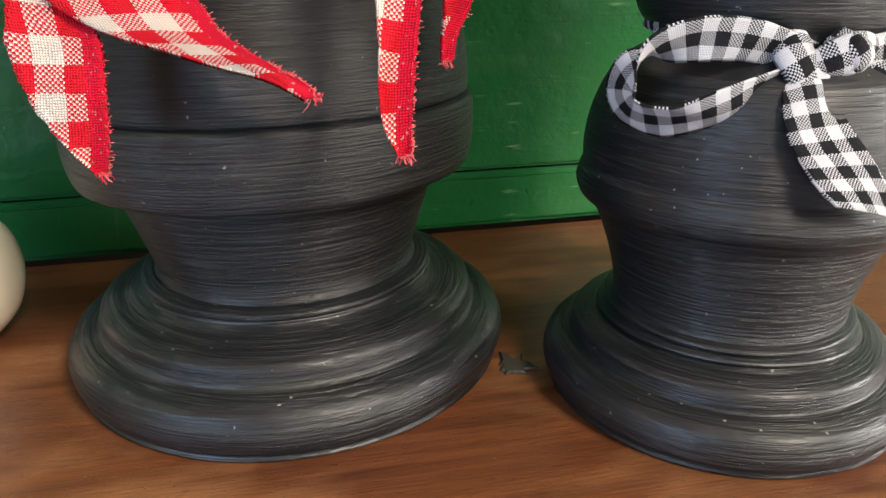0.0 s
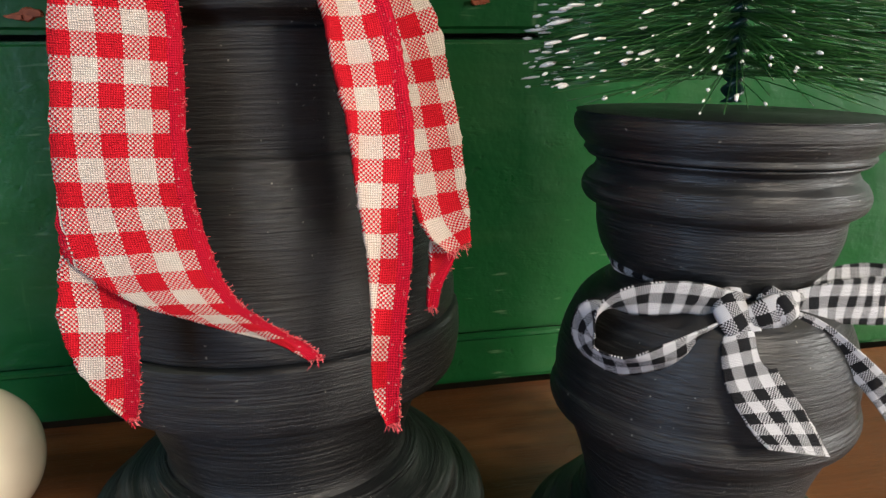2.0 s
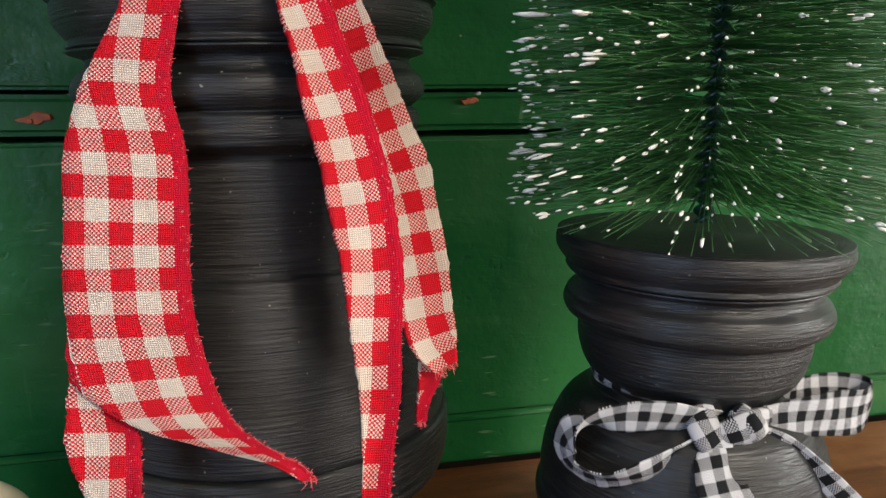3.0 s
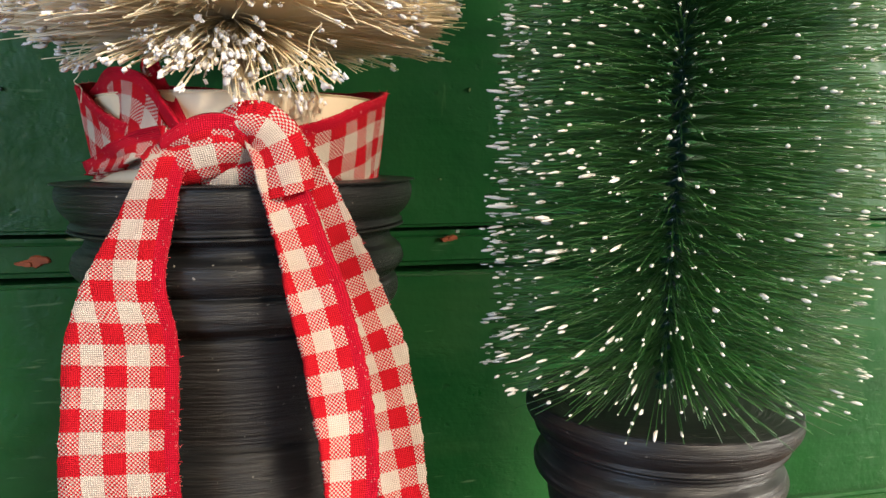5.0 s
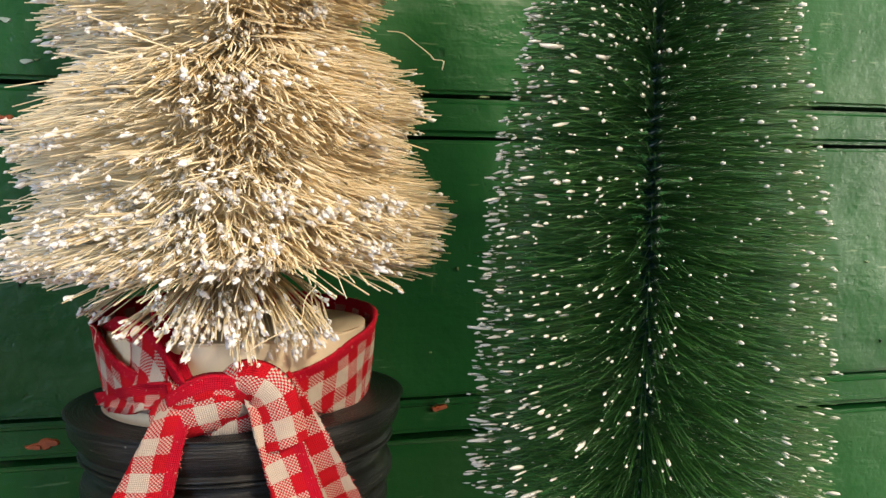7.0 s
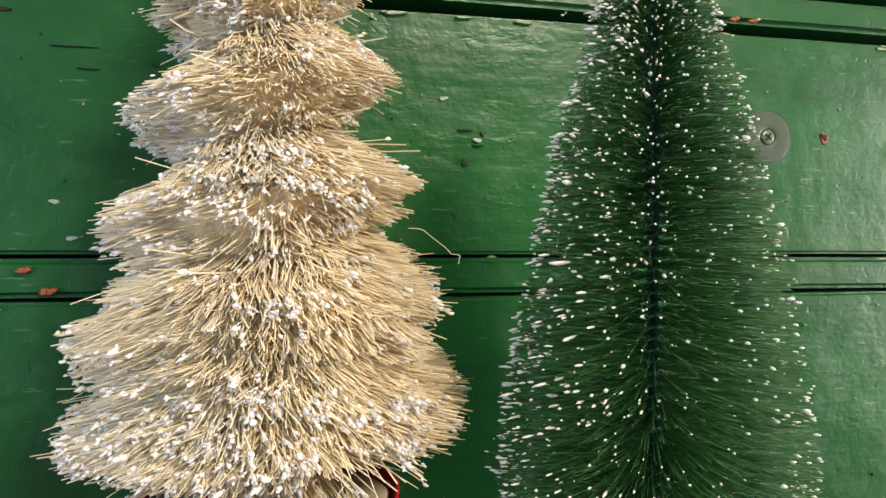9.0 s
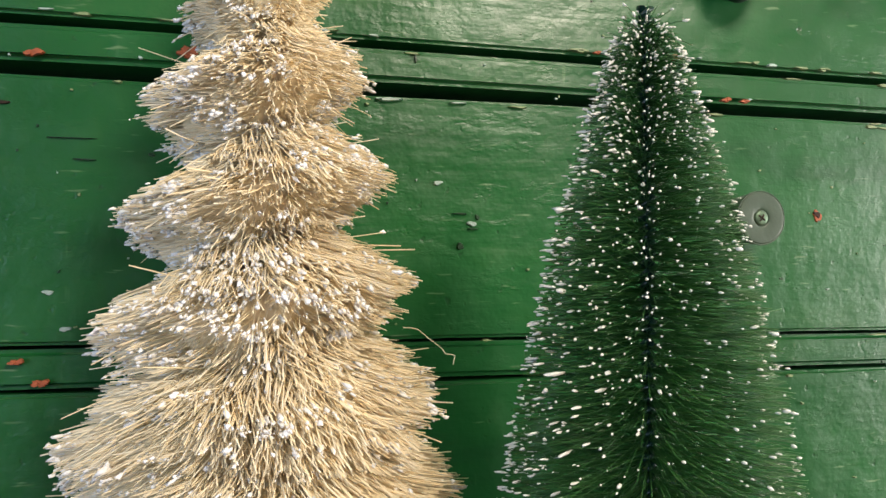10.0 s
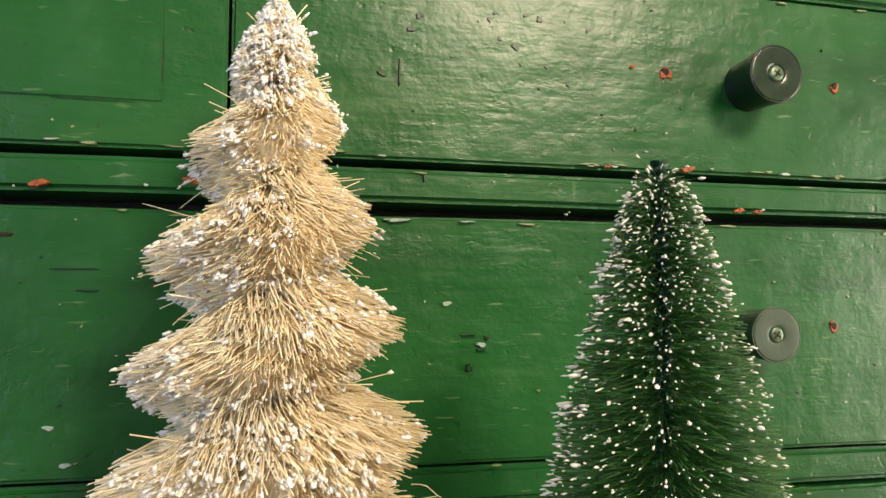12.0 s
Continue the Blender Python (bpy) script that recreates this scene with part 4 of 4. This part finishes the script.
    ribbon("tail", [(0.1600, 0.1785, 0.0748, 0.5, 0, 1, 0.28), (0.1660, 0.1760, 0.0722, 0.6, -0.3, 0.8, 0.42), (0.1735, 0.1735, 0.0662, 0.7, -0.4, 0.6, 0.48), (0.1810, 0.1715, 0.0586, 0.8, -0.4, 0.5, 0.52), (0.1880, 0.1725, 0.0510, 0.8, -0.3, 0.5, 0.55)],
           BLACK_CHECK, bow, W, "long tail turned on its edge", thick=0.0003, hem=0.0001)


build_red_ribbon()
build_black_bow()


# ---- small things ----
def build_bumper(x, z, label, face, shell, wide, tall):
    ob = thing("rubber_bumper", (x, WALL, z), label, "bumper", "bumpers on the wall")
    body = lathe("body", [(0.001, -0.003), (0.0092, -0.003), (0.0094, 0.002), (0.0102, 0.016), (0.0106, 0.0188), (0.0103, 0.0198), (0.0098, 0.0196), (0.001, 0.0194)], shell, ob, sides=48, wide=wide, tall=tall)
    disc = lathe("face", [(0.001, 0.0190), (0.0097, 0.0190), (0.0099, 0.0198), (0.0092, 0.0201), (0.0040, 0.0199), (0.0030, 0.0192), (0.001, 0.0192)], face, ob, "scuffed flat front", sides=48, wide=wide, tall=tall)
    head = lathe("screw", [(0.001, 0.0188), (0.0028, 0.0188), (0.0030, 0.0196), (0.0024, 0.0204), (0.001, 0.0206)], STEEL, ob, "cross-head screw", sides=24, wide=wide, tall=tall)
    for o in (body, disc, head):
        o.matrix_basis = pose(0, 0, 0, 90, 0, 0)
    for k in (35, 125):
        bm = box_bm(-0.0017, 0.0017, -0.0203 * tall - 0.0005, -0.0203 * tall + 0.0002, -0.0003, 0.0003, 0.0)
        bmesh.ops.rotate(bm, verts=bm.verts[:], cent=(0, 0, 0), matrix=Matrix.Rotation(radians(k), 3, "Y"))
        part("slot", bm, HOLE, head)
        head.children[-1].matrix_basis = pose(0, 0, 0, -90, 0, 0)


build_bumper(0.2602, 0.4130, "dark green painted rubber bumper screwed to the board", DISC, BODY, 1.16, 1.0)
build_bumper(0.2605, 0.3055, "pale scuffed rubber bumper screwed to the board", PALE, PALE, 1.08, 0.73)

egg = thing("turned_finial", (-0.0300, 0.256, 0), "glossy ivory turned ball finial standing on the shelf", "finial")
lathe("ball", [(0.001, 0.0), (0.012, 0.0), (0.014, 0.001), (0.0205, 0.008), (0.0230, 0.0175), (0.0210, 0.027), (0.014, 0.0345), (0.006, 0.0375), (0.001, 0.038)], IVORY, egg, sides=64)

# chips to the primer, nail holes and dents in the boards
for i, (x, z, rx, rz) in enumerate([
        (-0.0090, 0.1342, 0.0052, 0.0022), (0.1290, 0.1386, 0.0032, 0.0015), (0.2054, 0.4178, 0.0012, 0.0011), (0.2542, 0.3582, 0.0030, 0.0012), (0.2635, 0.3580, 0.0026, 0.0010), (0.1935, 0.3748, 0.0020, 0.0008),
        (0.2302, 0.3752, 0.0034, 0.0018), (0.0304, 0.3635, 0.0040, 0.0026), (-0.0215, 0.3597, 0.0036, 0.0017), (-0.0249, 0.2511, 0.0028, 0.0012), (-0.0171, 0.2436, 0.0032, 0.0014)]):
    flake("paint_chip", PLANKS, x, z, rx * 0.8, rz * 0.9, CHIP, 0.0006, 20 + i, "orange chip in the paint")
    flake("paint_chip", PLANKS, x + 0.45 * rx, z + 0.3 * rz, rx * 0.6, rz * 0.7, CHIP, 0.0009, 320 + i, "orange chip in the paint")
    flake("paint_chip", PLANKS, x - 0.5 * rx, z - 0.25 * rz, rx * 0.55, rz * 0.55, CHIP, 0.0012, 340 + i, "orange chip in the paint")
for i, (x, z, rx, rz) in enumerate([(0.0685, 0.4137, 0.0026, 0.0026), (0.2208, 0.4169, 0.0026, 0.0026), (0.3046, 0.4160, 0.0022, 0.0022), (0.2995, 0.3089, 0.0024, 0.0024), (-0.0318, 0.3416, 0.0050, 0.0010)]):
    if i in (1, 2, 3):
        flake("paint_chip", PLANKS, x + 0.0003, z - 0.0008, rx * 1.2, rz * 1.3, CHIP, 0.0005, 50 + i)
    flake("nail_hole", PLANKS, x, z, rx * 0.8, rz * 0.8, HOLE, 0.0008, 60 + i, "dark nail hole")
for i, (x, z) in enumerate([(0.1105, 0.4261), (0.1427, 0.4327), (0.1451, 0.4358), (0.1538, 0.4222), (0.1470, 0.4252), (0.1581, 0.4358), (0.1643, 0.4347), (0.1857, 0.4317), (0.1670, 0.4149), (0.1139, 0.4318), (0.1025, 0.4381),
                            (0.0342, 0.4135), (0.0992, 0.4075), (0.1764, 0.4083), (0.1413, 0.3046), (0.1340, 0.2930), (0.0181, 0.3251)]):
    flake("dent", PLANKS, x, z, 0.0011 if i % 3 else 0.0019, 0.0011 if i % 3 else 0.0016, PIT, 0.0004, 80 + i, "dark dent in the paint")
for i, (x, z) in enumerate([(-0.0153, 0.2752), (-0.0096, 0.2623), (0.1390, 0.3020), (0.1250, 0.3180)]):
    flake("paint_chip", PLANKS, x, z, 0.0022, 0.0011, FLECK, 0.0004, 120 + i, "pale fleck of bare paint")

wear = random.Random(31)
for i in range(230):
    x = wear.uniform(-0.06, 0.34)
    if i < 84:
        z = wear.choice((0.3502, 0.3506, 0.3695, 0.3748, 0.3752, 0.2552, 0.2380, 0.1410, 0.4528)) + wear.uniform(-0.0008, 0.0008)
        size = (wear.uniform(0.0012, 0.0050), wear.uniform(0.0003, 0.0008))
    else:
        z = wear.uniform(0.15, 0.45)
        size = (wear.uniform(0.0003, 0.0010), wear.uniform(0.0003, 0.0007))
    flake("paint_chip", PLANKS, x, z, *size, PIT if i % 4 == 1 and i >= 84 else WORN if i % 3 else FLECK, 0.0011 if i < 84 else 0.0006, 200 + i)

for i, (x, z, rx, rz) in enumerate([(-0.012, 0.4130, 0.0130, 0.0007), (-0.020, 0.4122, 0.0060, 0.0005), (-0.002, 0.3902, 0.0210, 0.0003), (0.0186, 0.4060, 0.0004, 0.0125), (0.012, 0.4042, 0.0065, 0.0005),
                                    (-0.010, 0.3300, 0.0090, 0.0003), (-0.004, 0.3225, 0.0040, 0.0008), (0.1160, 0.3668, 0.0007, 0.0018), (0.1060, 0.4080, 0.0005, 0.0060), (0.134, 0.3060, 0.0040, 0.0006), (0.139, 0.3000, 0.0022, 0.0008)]):
    flake("score_mark", PLANKS, x, z, rx, 0.5 * rz if rx > rz else rz, PIT, 0.0009, 400 + i, "old score in the thick paint")

stain = bmesh.new()
rim = []
srng = random.Random(9)
for k in range(22):
    a = 2 * math.pi * k / 22
    q = srng.uniform(0.55, 1.2) * (0.0062 if math.cos(a - 0.8) > 0.2 else 0.0036)
    rim.append(stain.verts.new((0.1100 + q * math.cos(a), 0.2120 + q * 1.15 * math.sin(a), 0.0002)))
top = [stain.verts.new((0.1100 + (v.co.x - 0.1100) * 0.8, 0.2120 + (v.co.y - 0.2120) * 0.8, 0.0007)) for v in rim]
for k in range(22):
    stain.faces.new((rim[k], rim[(k + 1) % 22], top[(k + 1) % 22], top[k]))
stain.faces.new(top)
tagged(part("glue_stain", stain, GLUE, None), "dried grey glue stain on the shelf", "stain")
